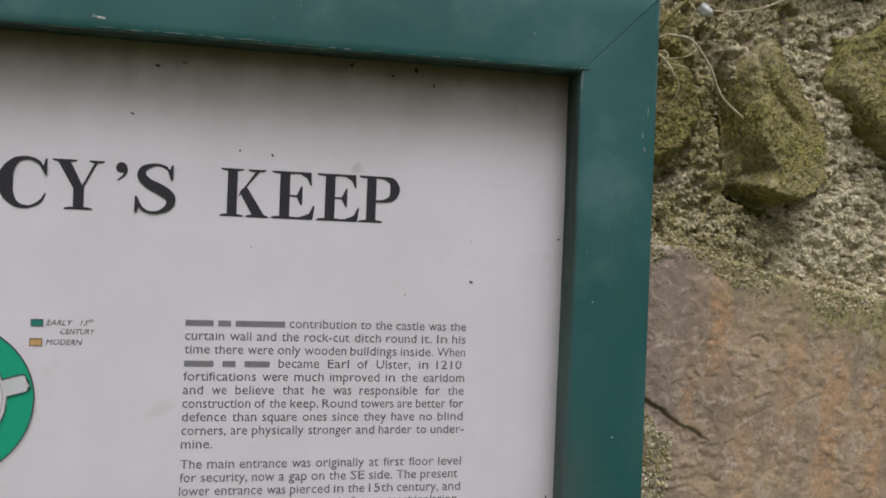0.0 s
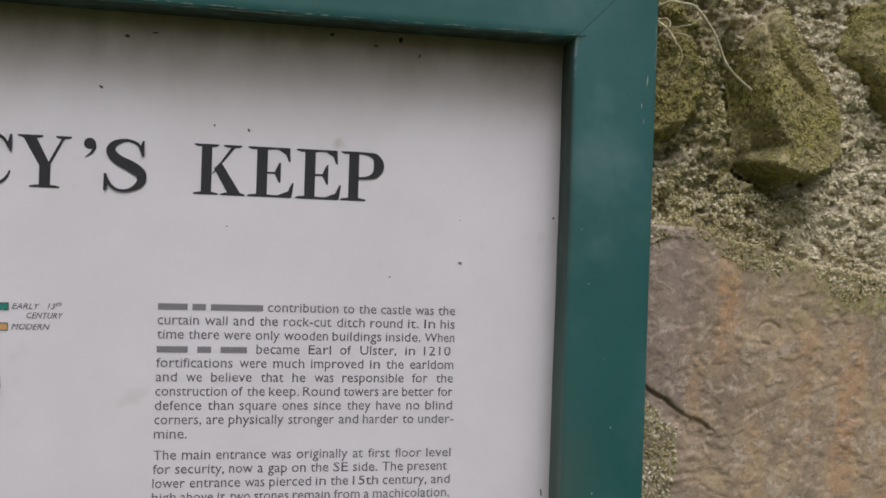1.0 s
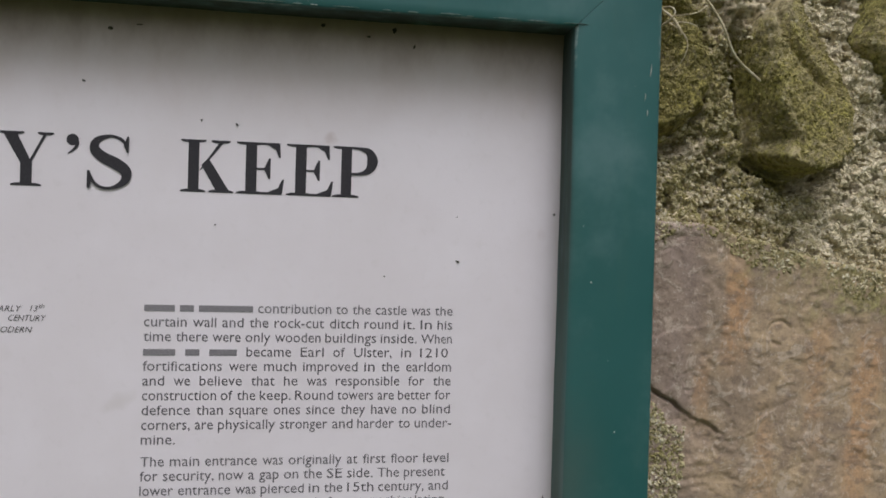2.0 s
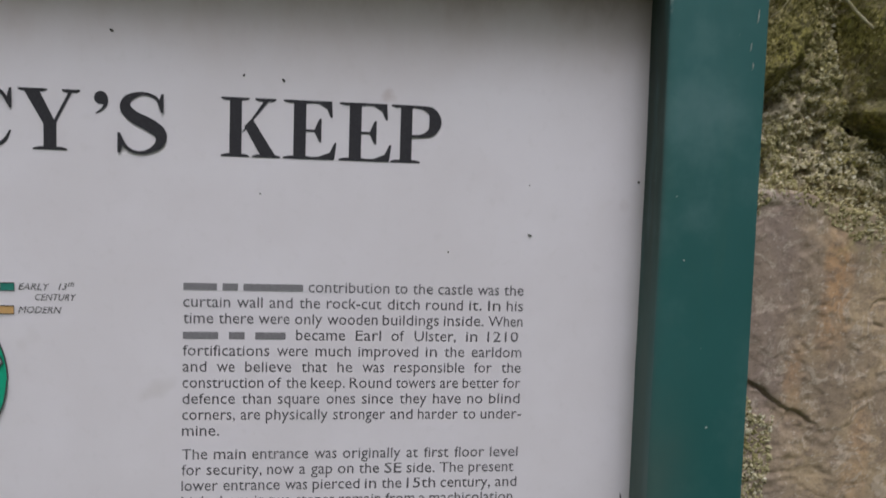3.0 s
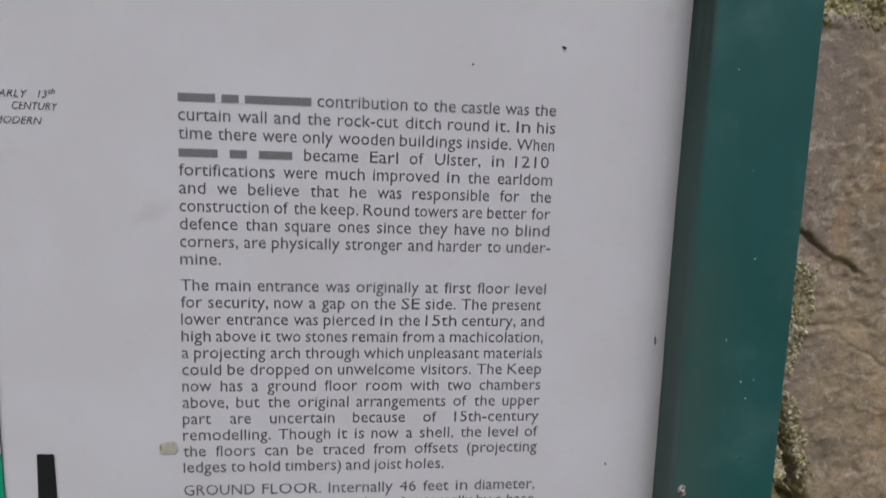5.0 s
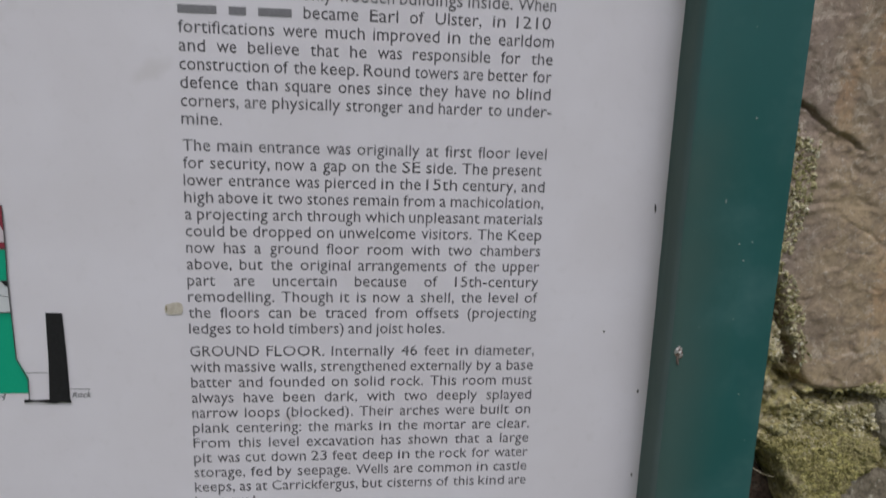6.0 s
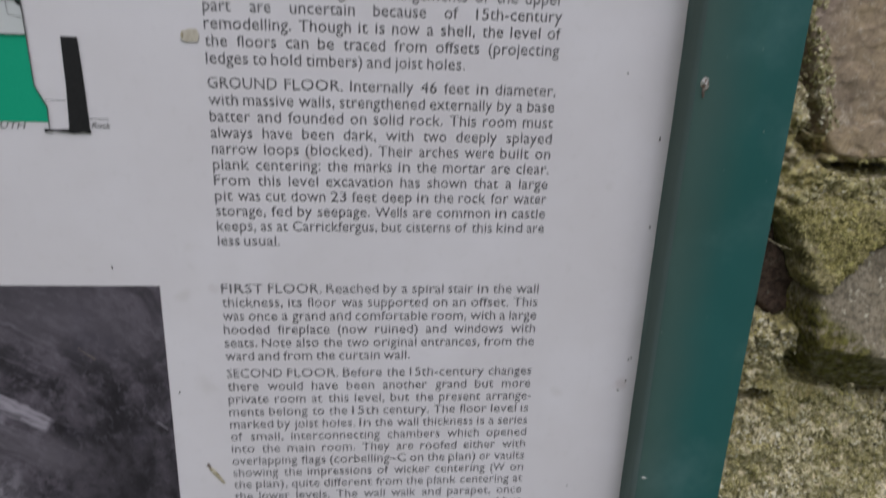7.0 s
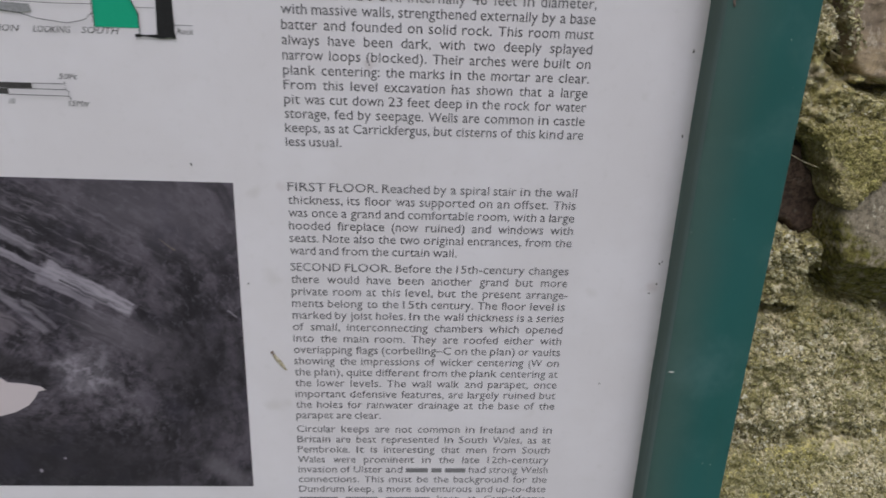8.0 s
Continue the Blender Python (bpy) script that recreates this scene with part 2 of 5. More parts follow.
def photo_mat():
    """A faded black and white photograph: curved rubble masonry, pale roof timbers and a bright opening."""
    m, t, b = nodes_of("photo_print", 0.4, 0.35)
    g = t.nodes.new("ShaderNodeNewGeometry")
    warp = t.nodes.new("ShaderNodeTexNoise")
    warp.inputs["Scale"].default_value, warp.inputs["Detail"].default_value = 120, 4
    t.links.new(g.outputs["Position"], warp.inputs["Vector"])
    shift = t.nodes.new("ShaderNodeVectorMath")
    shift.operation = "MULTIPLY_ADD"
    shift.inputs[1].default_value, shift.inputs[2].default_value = (0.005, 0, 0.005), (-0.0025, 0, -0.0025)
    t.links.new(warp.outputs["Color"], shift.inputs[0])
    at = t.nodes.new("ShaderNodeVectorMath")
    at.operation = "ADD"
    t.links.new(g.outputs["Position"], at.inputs[0])
    t.links.new(shift.outputs[0], at.inputs[1])
    sep = t.nodes.new("ShaderNodeSeparateXYZ")
    t.links.new(at.outputs[0], sep.inputs[0])
    X, Z = sep.outputs[0], sep.outputs[2]

    def streak(x0, z0, x1, z1, w, soft=0.5):
        n = math.hypot(x1 - x0, z1 - z0)
        ux, uz = (x1 - x0) / n, (z1 - z0) / n
        dx, dz = calc(t, "SUBTRACT", X, (x0 + x1) / 2), calc(t, "SUBTRACT", Z, (z0 + z1) / 2)
        along = calc(t, "ABSOLUTE", calc(t, "ADD", calc(t, "MULTIPLY", dx, ux), calc(t, "MULTIPLY", dz, uz)))
        across = calc(t, "ABSOLUTE", calc(t, "ADD", calc(t, "MULTIPLY", dx, -uz), calc(t, "MULTIPLY", dz, ux)))
        a = calc(t, "SUBTRACT", 1.0, steps(t, across, w / 2 * (1 - soft), w / 2 * (1 + soft)))
        e = calc(t, "SUBTRACT", 1.0, steps(t, along, n / 2 - w * soft, n / 2 + w * soft))
        return calc(t, "MULTIPLY", a, e)

    dx, dz = calc(t, "ADD", X, 0.215), calc(t, "SUBTRACT", Z, 1.01)
    rad = calc(t, "SQRT", calc(t, "ADD", calc(t, "MULTIPLY", dx, dx), calc(t, "MULTIPLY", dz, dz)))
    com = t.nodes.new("ShaderNodeCombineXYZ")
    t.links.new(calc(t, "MULTIPLY", rad, 70.0), com.inputs[0])
    t.links.new(calc(t, "MULTIPLY", calc(t, "ARCTAN2", dz, dx), 6.0), com.inputs[1])
    arcs = grain(t, 1.0, 5, 0.62, com.outputs[0], 0.4)
    blotch = grain(t, 34, 6, 0.7, warp=0.6)
    lum = calc(t, "ADD", calc(t, "MULTIPLY", arcs, 0.5), calc(t, "MULTIPLY", blotch, 0.55))
    c = blend(t, steps(t, lum, 0.42, 0.63), (0.022, 0.020, 0.024), (0.132, 0.122, 0.134))
    rubble = steps(t, grain(t, 130, 4, 0.65), 0.46, 0.62)
    lumps = steps(t, grain(t, 62, 5, 0.65, warp=0.4), 0.50, 0.66)
    c = blend(t, calc(t, "MULTIPLY", lumps, 0.5), c, (0.040, 0.038, 0.044))
    c = blend(t, calc(t, "MULTIPLY", steps(t, grain(t, 88, 4, 0.6), 0.58, 0.70), 0.6), c, (0.185, 0.178, 0.188))
    fine = t.nodes.new("ShaderNodeCombineXYZ")
    t.links.new(calc(t, "MULTIPLY", rad, 210.0), fine.inputs[0])
    t.links.new(calc(t, "MULTIPLY", calc(t, "ARCTAN2", dz, dx), 22.0), fine.inputs[1])
    courses = grain(t, 1.0, 4, 0.65, fine.outputs[0], 0.3)
    c = blend(t, calc(t, "MULTIPLY", steps(t, courses, 0.54, 0.64), 0.45), c, (0.20, 0.19, 0.205))
    c = blend(t, calc(t, "MULTIPLY", steps(t, courses, 0.46, 0.37), 0.5), c, (0.022, 0.021, 0.024))
    for mask, tone in ((streak(-0.13, 1.155, -0.035, 1.135, 0.045, 0.9), (0.15, 0.143, 0.152)), (streak(-0.062, 1.085, -0.060, 0.985, 0.050, 0.9), (0.026, 0.025, 0.028)),
                       (streak(-0.25, 0.985, -0.10, 0.962, 0.042, 0.9), (0.030, 0.029, 0.033)), (streak(-0.30, 0.975, -0.06, 0.955, 0.050, 0.9), (0.036, 0.034, 0.038)), (streak(-0.062, 0.968, -0.035, 0.950, 0.012, 0.8), (0.17, 0.165, 0.17)),
                       (streak(-0.200, 1.047, -0.152, 1.028, 0.017, 0.4), (0.016, 0.015, 0.017)), (streak(-0.19, 1.150, -0.110, 1.118, 0.012, 0.8), (0.030, 0.029, 0.032)),
                       (streak(-0.160, 1.088, -0.112, 1.062, 0.012, 0.7), (0.034, 0.033, 0.036)), (streak(-0.130, 1.070, -0.085, 1.055, 0.020, 0.8), (0.19, 0.18, 0.19))):
        c = blend(t, calc(t, "MULTIPLY", mask, 0.65), c, tone)
    lay = t.nodes.new("ShaderNodeCombineXYZ")
    t.links.new(calc(t, "ADD", calc(t, "MULTIPLY", X, 0.48 * 420), calc(t, "MULTIPLY", Z, 0.877 * 420)), lay.inputs[0])
    t.links.new(calc(t, "SUBTRACT", calc(t, "MULTIPLY", X, 0.877 * 30), calc(t, "MULTIPLY", Z, 0.48 * 30)), lay.inputs[1])
    fibre = grain(t, 1.0, 4, 0.6, lay.outputs[0], 0.1)
    roof = streak(-0.29, 1.175, -0.105, 1.085, 0.10, 0.6)
    c = blend(t, calc(t, "MULTIPLY", roof, calc(t, "MULTIPLY", steps(t, fibre, 0.54, 0.64), 0.6)), c, (0.24, 0.232, 0.24))
    c = blend(t, calc(t, "MULTIPLY", roof, calc(t, "MULTIPLY", steps(t, fibre, 0.47, 0.36), 0.7)), c, (0.028, 0.027, 0.030))
    worn = calc(t, "ADD", calc(t, "MULTIPLY", steps(t, fibre, 0.36, 0.60), 0.55), 0.42)
    for mask, tone in ((streak(-0.190, 1.1275, -0.138, 1.0985, 0.0050, 0.3), (0.34, 0.33, 0.34)), (streak(-0.146, 1.107, -0.097, 1.0785, 0.0105, 0.18), (0.40, 0.39, 0.40)),
                       (streak(-0.152, 1.101, -0.120, 1.082, 0.0050, 0.3), (0.30, 0.29, 0.30)), (streak(-0.138, 1.0985, -0.112, 1.083, 0.0014, 0.4), (0.06, 0.058, 0.062)),
                       (streak(-0.195, 1.147, -0.150, 1.1175, 0.0080, 0.4), (0.28, 0.272, 0.28)), (streak(-0.185, 1.100, -0.150, 1.0625, 0.0050, 0.4), (0.25, 0.242, 0.25)),
                       (streak(-0.163, 1.085, -0.144, 1.066, 0.0028, 0.4), (0.19, 0.184, 0.19)), (streak(-0.192, 1.085, -0.172, 1.065, 0.0120, 0.5), (0.20, 0.184, 0.19))):
        c = blend(t, calc(t, "MULTIPLY", mask, worn), c, tone)
    heap = streak(-0.146, 1.030, -0.118, 1.038, 0.027, 0.35)
    c = blend(t, calc(t, "MULTIPLY", heap, calc(t, "ADD", calc(t, "MULTIPLY", rubble, 0.6), 0.35)), c, (0.36, 0.35, 0.36))
    c = blend(t, calc(t, "MULTIPLY", heap, calc(t, "MULTIPLY", lumps, 0.7)), c, (0.035, 0.033, 0.036))
    c = blend(t, calc(t, "MULTIPLY", streak(-0.120, 1.020, -0.085, 1.000, 0.030, 0.8), calc(t, "MULTIPLY", rubble, 0.5)), c, (0.20, 0.195, 0.20))
    for mask, tone in ((streak(-0.077, 1.126, -0.068, 1.118, 0.0005, 0.5), (0.22, 0.19, 0.14)), (streak(-0.1535, 0.9690, -0.1525, 0.9695, 0.0016, 0.5), (0.7, 0.7, 0.7)),
                       (streak(-0.1710, 0.9590, -0.1690, 0.9590, 0.0018, 0.5), (0.45, 0.44, 0.45)), (streak(-0.0400, 1.0790, -0.0340, 1.0750, 0.0012, 0.5), (0.25, 0.245, 0.25))):
        c = blend(t, mask, c, tone)
    grit = steps(t, grain(t, 260, 4, 0.7), 0.64, 0.76)
    c = blend(t, calc(t, "MULTIPLY", grit, 0.30), c, (0.24, 0.235, 0.24))
    blue = calc(t, "MULTIPLY", steps(t, grain(t, 18, 2), 0.52, 0.72), 0.35)
    c = blend(t, blue, c, (0.055, 0.052, 0.078))
    c = blend(t, 1.0, c, (0.90, 0.83, 0.93), "MULTIPLY")
    put_in(t, b.inputs["Base Color"], c)
    return m


def aggregate(t, c, amount):
    """Sand and small gravel of many colours set in the lime."""
    v = t.nodes.new("ShaderNodeTexVoronoi")
    v.inputs["Scale"].default_value = 230
    warp = t.nodes.new("ShaderNodeVectorMath")
    warp.operation = "MULTIPLY_ADD"
    n = t.nodes.new("ShaderNodeTexNoise")
    n.inputs["Scale"].default_value = 150
    t.links.new(place(t), n.inputs["Vector"])
    t.links.new(n.outputs["Color"], warp.inputs[0])
    warp.inputs[1].default_value = (0.006, 0.006, 0.006)
    t.links.new(place(t, (0.8, 1, 1.2)), warp.inputs[2])
    t.links.new(warp.outputs[0], v.inputs["Vector"])
    sep = t.nodes.new("ShaderNodeSeparateColor")
    t.links.new(v.outputs["Color"], sep.inputs[0])
    c = blend(t, calc(t, "MULTIPLY", steps(t, sep.outputs[0], 0.45, 0.95), amount), c, (0.87, 0.78, 0.57))
    return blend(t, calc(t, "MULTIPLY", steps(t, sep.outputs[1], 0.55, 0.95), amount), c, (0.13, 0.105, 0.065))


def sandy(t, c, mm):
    return aggregate(t, c, 0.4), mm


def bleached(t, c, mm):
    """Cleaner, paler lime towards the open side of the wall, and a moss stain under the long stone."""
    across = calc(t, "ADD", axis(t, 0), calc(t, "MULTIPLY", calc(t, "SUBTRACT", grain(t, 30, 4, 0.6), 0.5), 0.10))
    clean = calc(t, "MULTIPLY", calc(t, "SUBTRACT", steps(t, across, 0.385, 0.445), steps(t, across, 0.54, 0.64)), calc(t, "SUBTRACT", steps(t, axis(t, 2), 1.40, 1.48), steps(t, axis(t, 2), 1.72, 1.80)))
    c = blend(t, calc(t, "MULTIPLY", clean, calc(t, "MULTIPLY", steps(t, grain(t, 170, 4, 0.7), 0.38, 0.60), 0.85)), c, (0.86, 0.77, 0.59))
    mm = calc(t, "MULTIPLY", mm, calc(t, "SUBTRACT", 1.0, calc(t, "MULTIPLY", clean, 0.7)))
    c = aggregate(t, c, 0.55)
    low = calc(t, "SUBTRACT", 1.0, steps(t, axis(t, 2), 1.22, 1.34))
    mm = calc(t, "MAXIMUM", mm, calc(t, "MULTIPLY", low, calc(t, "MULTIPLY", steps(t, grain(t, 45, 4, 0.65), 0.38, 0.58), 0.7)))
    dx = calc(t, "SUBTRACT", axis(t, 0), 0.403)
    dz = calc(t, "MULTIPLY", calc(t, "SUBTRACT", axis(t, 2), 1.536), 0.9)
    far = calc(t, "SQRT", calc(t, "ADD", calc(t, "MULTIPLY", dx, dx), calc(t, "MULTIPLY", dz, dz)))
    stain = calc(t, "SUBTRACT", 1.0, steps(t, calc(t, "ADD", far, calc(t, "MULTIPLY", calc(t, "SUBTRACT", grain(t, 60, 4), 0.5), 0.02)), 0.010, 0.024))
    return c, calc(t, "MAXIMUM", mm, calc(t, "MULTIPLY", stain, 0.8))


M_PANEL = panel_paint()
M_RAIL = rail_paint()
M_BLACK = ink("title_black_ink", (0.028, 0.026, 0.031), worn=0.15)
M_TEXT = ink("text_ink", (0.110, 0.103, 0.112), worn=0.6)
M_BAR = ink("faded_ink", (0.20, 0.19, 0.20), worn=0.2)
M_PEN = ink("pen_line", (0.055, 0.05, 0.05), worn=0.4)
M_HAND = ink("thin_pen_lettering", (0.085, 0.08, 0.08), worn=0.5)
M_GREEN = ink("green_wash", (0.010, 0.36, 0.20), worn=0.06)
M_TEAL = ink("green_key_wash", (0.03, 0.22, 0.17), worn=0.1)
M_TAN = ink("tan_wash", (0.60, 0.36, 0.14), worn=0.1)
M_MAROON = ink("maroon_wash", (0.25, 0.028, 0.045), worn=0.15)
M_SOOT = ink("black_wash", (0.014, 0.013, 0.014), worn=0.1)
M_PALE = ink("pale_wash", (0.62, 0.63, 0.63), worn=0.0)
M_PINK = ink("pale_pink_wash", (0.60, 0.52, 0.54), worn=0.0)
M_GREY = ink("grey_hatching", (0.26, 0.255, 0.26), worn=0.4)
M_PHOTO = photo_mat()
M_DIRT = plain_rough("dirt_speck", (0.035, 0.03, 0.028), (0.09, 0.08, 0.06), 400)
M_STAIN = plain_rough("dropping_stain", (0.53, 0.465, 0.37), (0.63, 0.575, 0.49), 300)
M_MUD = plain_rough("brown_smear", (0.30, 0.25, 0.15), (0.54, 0.48, 0.36), 350)
M_CHIP = plain_rough("bare_chip", (0.42, 0.42, 0.38), (0.60, 0.60, 0.56), 500)
M_SCUFF = plain_rough("rubbed_paint", (0.13, 0.20, 0.185), (0.30, 0.36, 0.34), 400)
M_STEEL, _t, _b = nodes_of("rusty_steel", 0.45, 0.5)
_b.inputs["Metallic"].default_value = 0.35
put_in(_t, _b.inputs["Base Color"], blend(_t, steps(_t, grain(_t, 700, 3), 0.4, 0.6), (0.62, 0.60, 0.58), (0.16, 0.09, 0.06)))
M_RUST = plain_rough("rust_streak", (0.16, 0.12, 0.10), (0.26, 0.20, 0.17), 500)
M_BACK = plain_rough("weathered_plywood", (0.16, 0.12, 0.08), (0.25, 0.20, 0.14), 14)
M_BIG = block_mat()
M_MOSSY = stone_mat("mossy_stone", (0.84, 0.73, 0.49), (0.48, 0.405, 0.24), (0.62, 0.49, 0.25), 0.3, 0.54, (0.46, 0.405, 0.14), 0.7)
M_OLIVE = stone_mat("olive_mossy_stone", (0.44, 0.38, 0.22), (0.26, 0.215, 0.12), (0.44, 0.34, 0.14), 0.3, 0.66, (0.225, 0.198, 0.06), 0.5)
M_RIB = stone_mat("ribbed_mossy_stone", (0.58, 0.50, 0.30), (0.33, 0.28, 0.15), (0.42, 0.33, 0.15), 0.3, 0.54, (0.25, 0.225, 0.068), 0.5, relief=0.75, speckle=0.5)
M_GREYROCK = stone_mat("grey_stone", (0.50, 0.445, 0.35), (0.30, 0.26, 0.205), (0.43, 0.335, 0.205), 0.3, 0.34, (0.24, 0.24, 0.065), 0.4)
# dark moss on foot and left flank, deepened to carry their shade
M_GREYMOSS_SHADED = stone_mat("grey_stone_green_shaded_foot", (0.36, 0.31, 0.235), (0.21, 0.175, 0.125), (0.29, 0.23, 0.14), 0.3, 0.18, (0.092, 0.084, 0.020), 0.5, (0.9, 1.124, 1.104, 0.95), 0.4)
M_DARKROCK = stone_mat("dark_brown_stone", (0.115, 0.078, 0.06), (0.05, 0.038, 0.028), (0.12, 0.065, 0.045), 0.3, 0.1, lichen=0.08, relief=0.4)
M_LIME = stone_mat("lime_green_mossy_stone", (0.62, 0.54, 0.33), (0.35, 0.295, 0.16), (0.50, 0.40, 0.18), 0.3, 0.68, (0.25, 0.228, 0.078), 0.55)
# brighter copy of the mortar: stronger light low down put into its colour
M_CRUST_LIT = stone_mat("mossy_mortar_crust_lit", (0.92, 0.80, 0.56), (0.54, 0.45, 0.28), (0.64, 0.51, 0.26), 0.40, 0.42, (0.45, 0.40, 0.14), 0.9, over=sandy)
M_MORTAR = stone_mat("mossy_lime_mortar", (0.74, 0.635, 0.435), (0.36, 0.295, 0.18), (0.54, 0.42, 0.20), 0.45, 0.37, (0.34, 0.298, 0.10), 0.9, over=bleached)
M_STRAW = plain_rough("dry_straw", (0.50, 0.42, 0.26), (0.66, 0.60, 0.44), 200, 0.6)
M_STEM = plain_rough("green_stem", (0.13, 0.13, 0.035), (0.24, 0.22, 0.08), 200, 0.6)
M_PEBBLE = plain_rough("shiny_white", (0.55, 0.55, 0.54), (0.82, 0.82, 0.80), 300, 0.25, 0.2)
M_GRASS = plain_rough("trodden_grass", (0.045, 0.075, 0.02), (0.11, 0.12, 0.045), 6, 0.95, 0.6)


# ---- mesh helpers ----
def mesh_of(name, verts, faces, material, smooth=False):
    me = bpy.data.meshes.new(name)
    me.from_pydata([tuple(v) for v in verts], [], faces)
    me.update()
    me.materials.append(material)
    if smooth:
        me.polygons.foreach_set("use_smooth", [True] * len(me.polygons))
    return me


def part(name, me, parent, label=""):
    ob = new(name, me)
    ob.parent = parent
    if label:
        tagged(ob, label)
    return ob


def box_data(a, b, bevel=0.0):
    bm = bmesh.new()
    bmesh.ops.create_cube(bm, size=1)
    for v in bm.verts:
        v.co = [a[i] + (b[i] - a[i]) * (v.co[i] + 0.5) for i in range(3)]
    if bevel:
        bmesh.ops.bevel(bm, geom=bm.edges[:], offset=bevel, segments=2, affect="EDGES", profile=0.5)
    vs, fs = [v.co.copy() for v in bm.verts], [[v.index for v in f.verts] for f in bm.faces]
    bm.free()
    return vs, fs


TABLES = {}


def lattice(x, z, s, seed):
    if seed not in TABLES:
        TABLES[seed] = np.random.RandomState(seed).uniform(-1, 1, (256, 256))
    T = TABLES[seed]
    u, v = x / s, z / s
    i, j = np.floor(u).astype(int), np.floor(v).astype(int)
    f, g = u - i, v - j
    f, g = f * f * (3 - 2 * f), g * g * (3 - 2 * g)
    i0, i1, j0, j1 = i % 256, (i + 1) % 256, j % 256, (j + 1) % 256
    return (T[i0, j0] * (1 - f) + T[i1, j0] * f) * (1 - g) + (T[i0, j1] * (1 - f) + T[i1, j1] * f) * g


def fbm(x, z, s, seed, octaves=3):
    out, a = 0, 1.0
    for k in range(octaves):
        out = out + a * lattice(x + 7.3 * k, z - 3.1 * k, s / 2 ** k, seed + k)
        a *= 0.55
    return out


def pebbles(x, z, s, seed):
    """Rounded grit: 0 between the grains, up to 1 on top of one."""
    r = np.random.RandomState(seed)
    jx, jz, size = r.rand(64, 64), r.rand(64, 64), r.rand(64, 64)
    u, v = x / s, z / s
    i, j = np.floor(u).astype(int), np.floor(v).astype(int)
    best = np.zeros_like(u)
    for a in (-1, 0, 1):
        for b in (-1, 0, 1):
            p, q = (i + a) % 64, (j + b) % 64
            d = np.hypot(u - (i + a) - jx[p, q], v - (j + b) - jz[p, q])
            k = 0.35 + 0.45 * size[p, q]
            best = np.maximum(best, np.sqrt(np.clip(1 - (d / k) ** 2, 0, 1)) * k * 1.25)
    return best


def sheet_of(x, y, z, keep=None):
    """Vertices and faces of a height sheet over a grid."""
    n, m = x.shape
    ids = np.arange(n * m).reshape(n, m)
    quads = np.stack([ids[:-1, :-1], ids[1:, :-1], ids[1:, 1:], ids[:-1, 1:]], -1).reshape(-1, 4)
    if keep is not None:
        ok = keep.reshape(-1)[quads].all(1)
        quads = quads[ok]
        used = np.unique(quads)
        back = np.full(n * m, -1)
        back[used] = np.arange(len(used))
        quads = back[quads]
    else:
        used = np.arange(n * m)
    v = np.stack([x.reshape(-1), y.reshape(-1), z.reshape(-1)], -1)[used]
    return v.tolist(), quads.tolist()


def inside(x, z, outline):
    """Signed distance to a closed outline: positive inside."""
    d = np.full_like(x, 1e9)
    odd = np.zeros(x.shape, bool)
    n = len(outline)
    for k in range(n):
        (ax, az), (bx, bz) = outline[k], outline[(k + 1) % n]
        ex, ez = bx - ax, bz - az
        t = np.clip(((x - ax) * ex + (z - az) * ez) / (ex * ex + ez * ez), 0, 1)
        d = np.minimum(d, np.hypot(x - ax - t * ex, z - az - t * ez))
        if az != bz:
            odd ^= ((az > z) != (bz > z)) & (x < ex * (z - az) / ez + ax)
    return np.where(odd, d, -d)


def tube(points, r0, r1, sides=6):
    """A thin tapering stem along a smooth curve through the points."""
    pts = [Vector(p) for p in points]
    fine = []
    for k in range(len(pts) - 1):
        a, b, c, d = pts[max(k - 1, 0)], pts[k], pts[k + 1], pts[min(k + 2, len(pts) - 1)]
        for q in range(6):
            u = q / 6
            fine.append(0.5 * ((2 * b) + (c - a) * u + (2 * a - 5 * b + 4 * c - d) * u * u + (3 * b - a - 3 * c + d) * u ** 3))
    fine.append(pts[-1])
    vs, fs = [], []
    for k, p in enumerate(fine):
        way = (fine[min(k + 1, len(fine) - 1)] - fine[max(k - 1, 0)]).normalized()
        side = way.cross(Vector((0.3, 1, 0.2))).normalized()
        up = way.cross(side)
        r = r0 + (r1 - r0) * k / (len(fine) - 1)
        for j in range(sides):
            w = 2 * math.pi * j / sides
            vs.append(p + r * (math.cos(w) * side + math.sin(w) * up))
    for k in range(len(fine) - 1):
        for j in range(sides):
            n = (j + 1) % sides
            fs.append([k * sides + j, k * sides + n, (k + 1) * sides + n, (k + 1) * sides + j])
    fs.append(list(range(sides))[::-1])
    fs.append([len(vs) - sides + j for j in range(sides)])
    return vs, fs


# ---- ground and wall ----
def ground():
    me = mesh_of("ground", *sheet_of(*ground_grid()), M_GRASS, True)
    return tagged(new("ground", me), "trodden grass at the foot of the stone wall", "ground", kind="structure")


def ground_grid():
    a = np.concatenate([np.linspace(-400, -8, 12), np.linspace(-6, 6, 40), np.linspace(8, 400, 12)])
    x, y = np.meshgrid(a, a, indexing="ij")
    return x, y, 0.025 * fbm(x, y, 0.9, 40) - 0.03


ground()

wall = new("wall_north", mesh_of("wall_north", *box_data((-1.9, 0.096, -0.1), (2.1, 0.6, 2.7)), M_MORTAR))
tagged(wall, "old castle wall of brown rubble stone with mossy lime mortar", "wall", kind="structure")

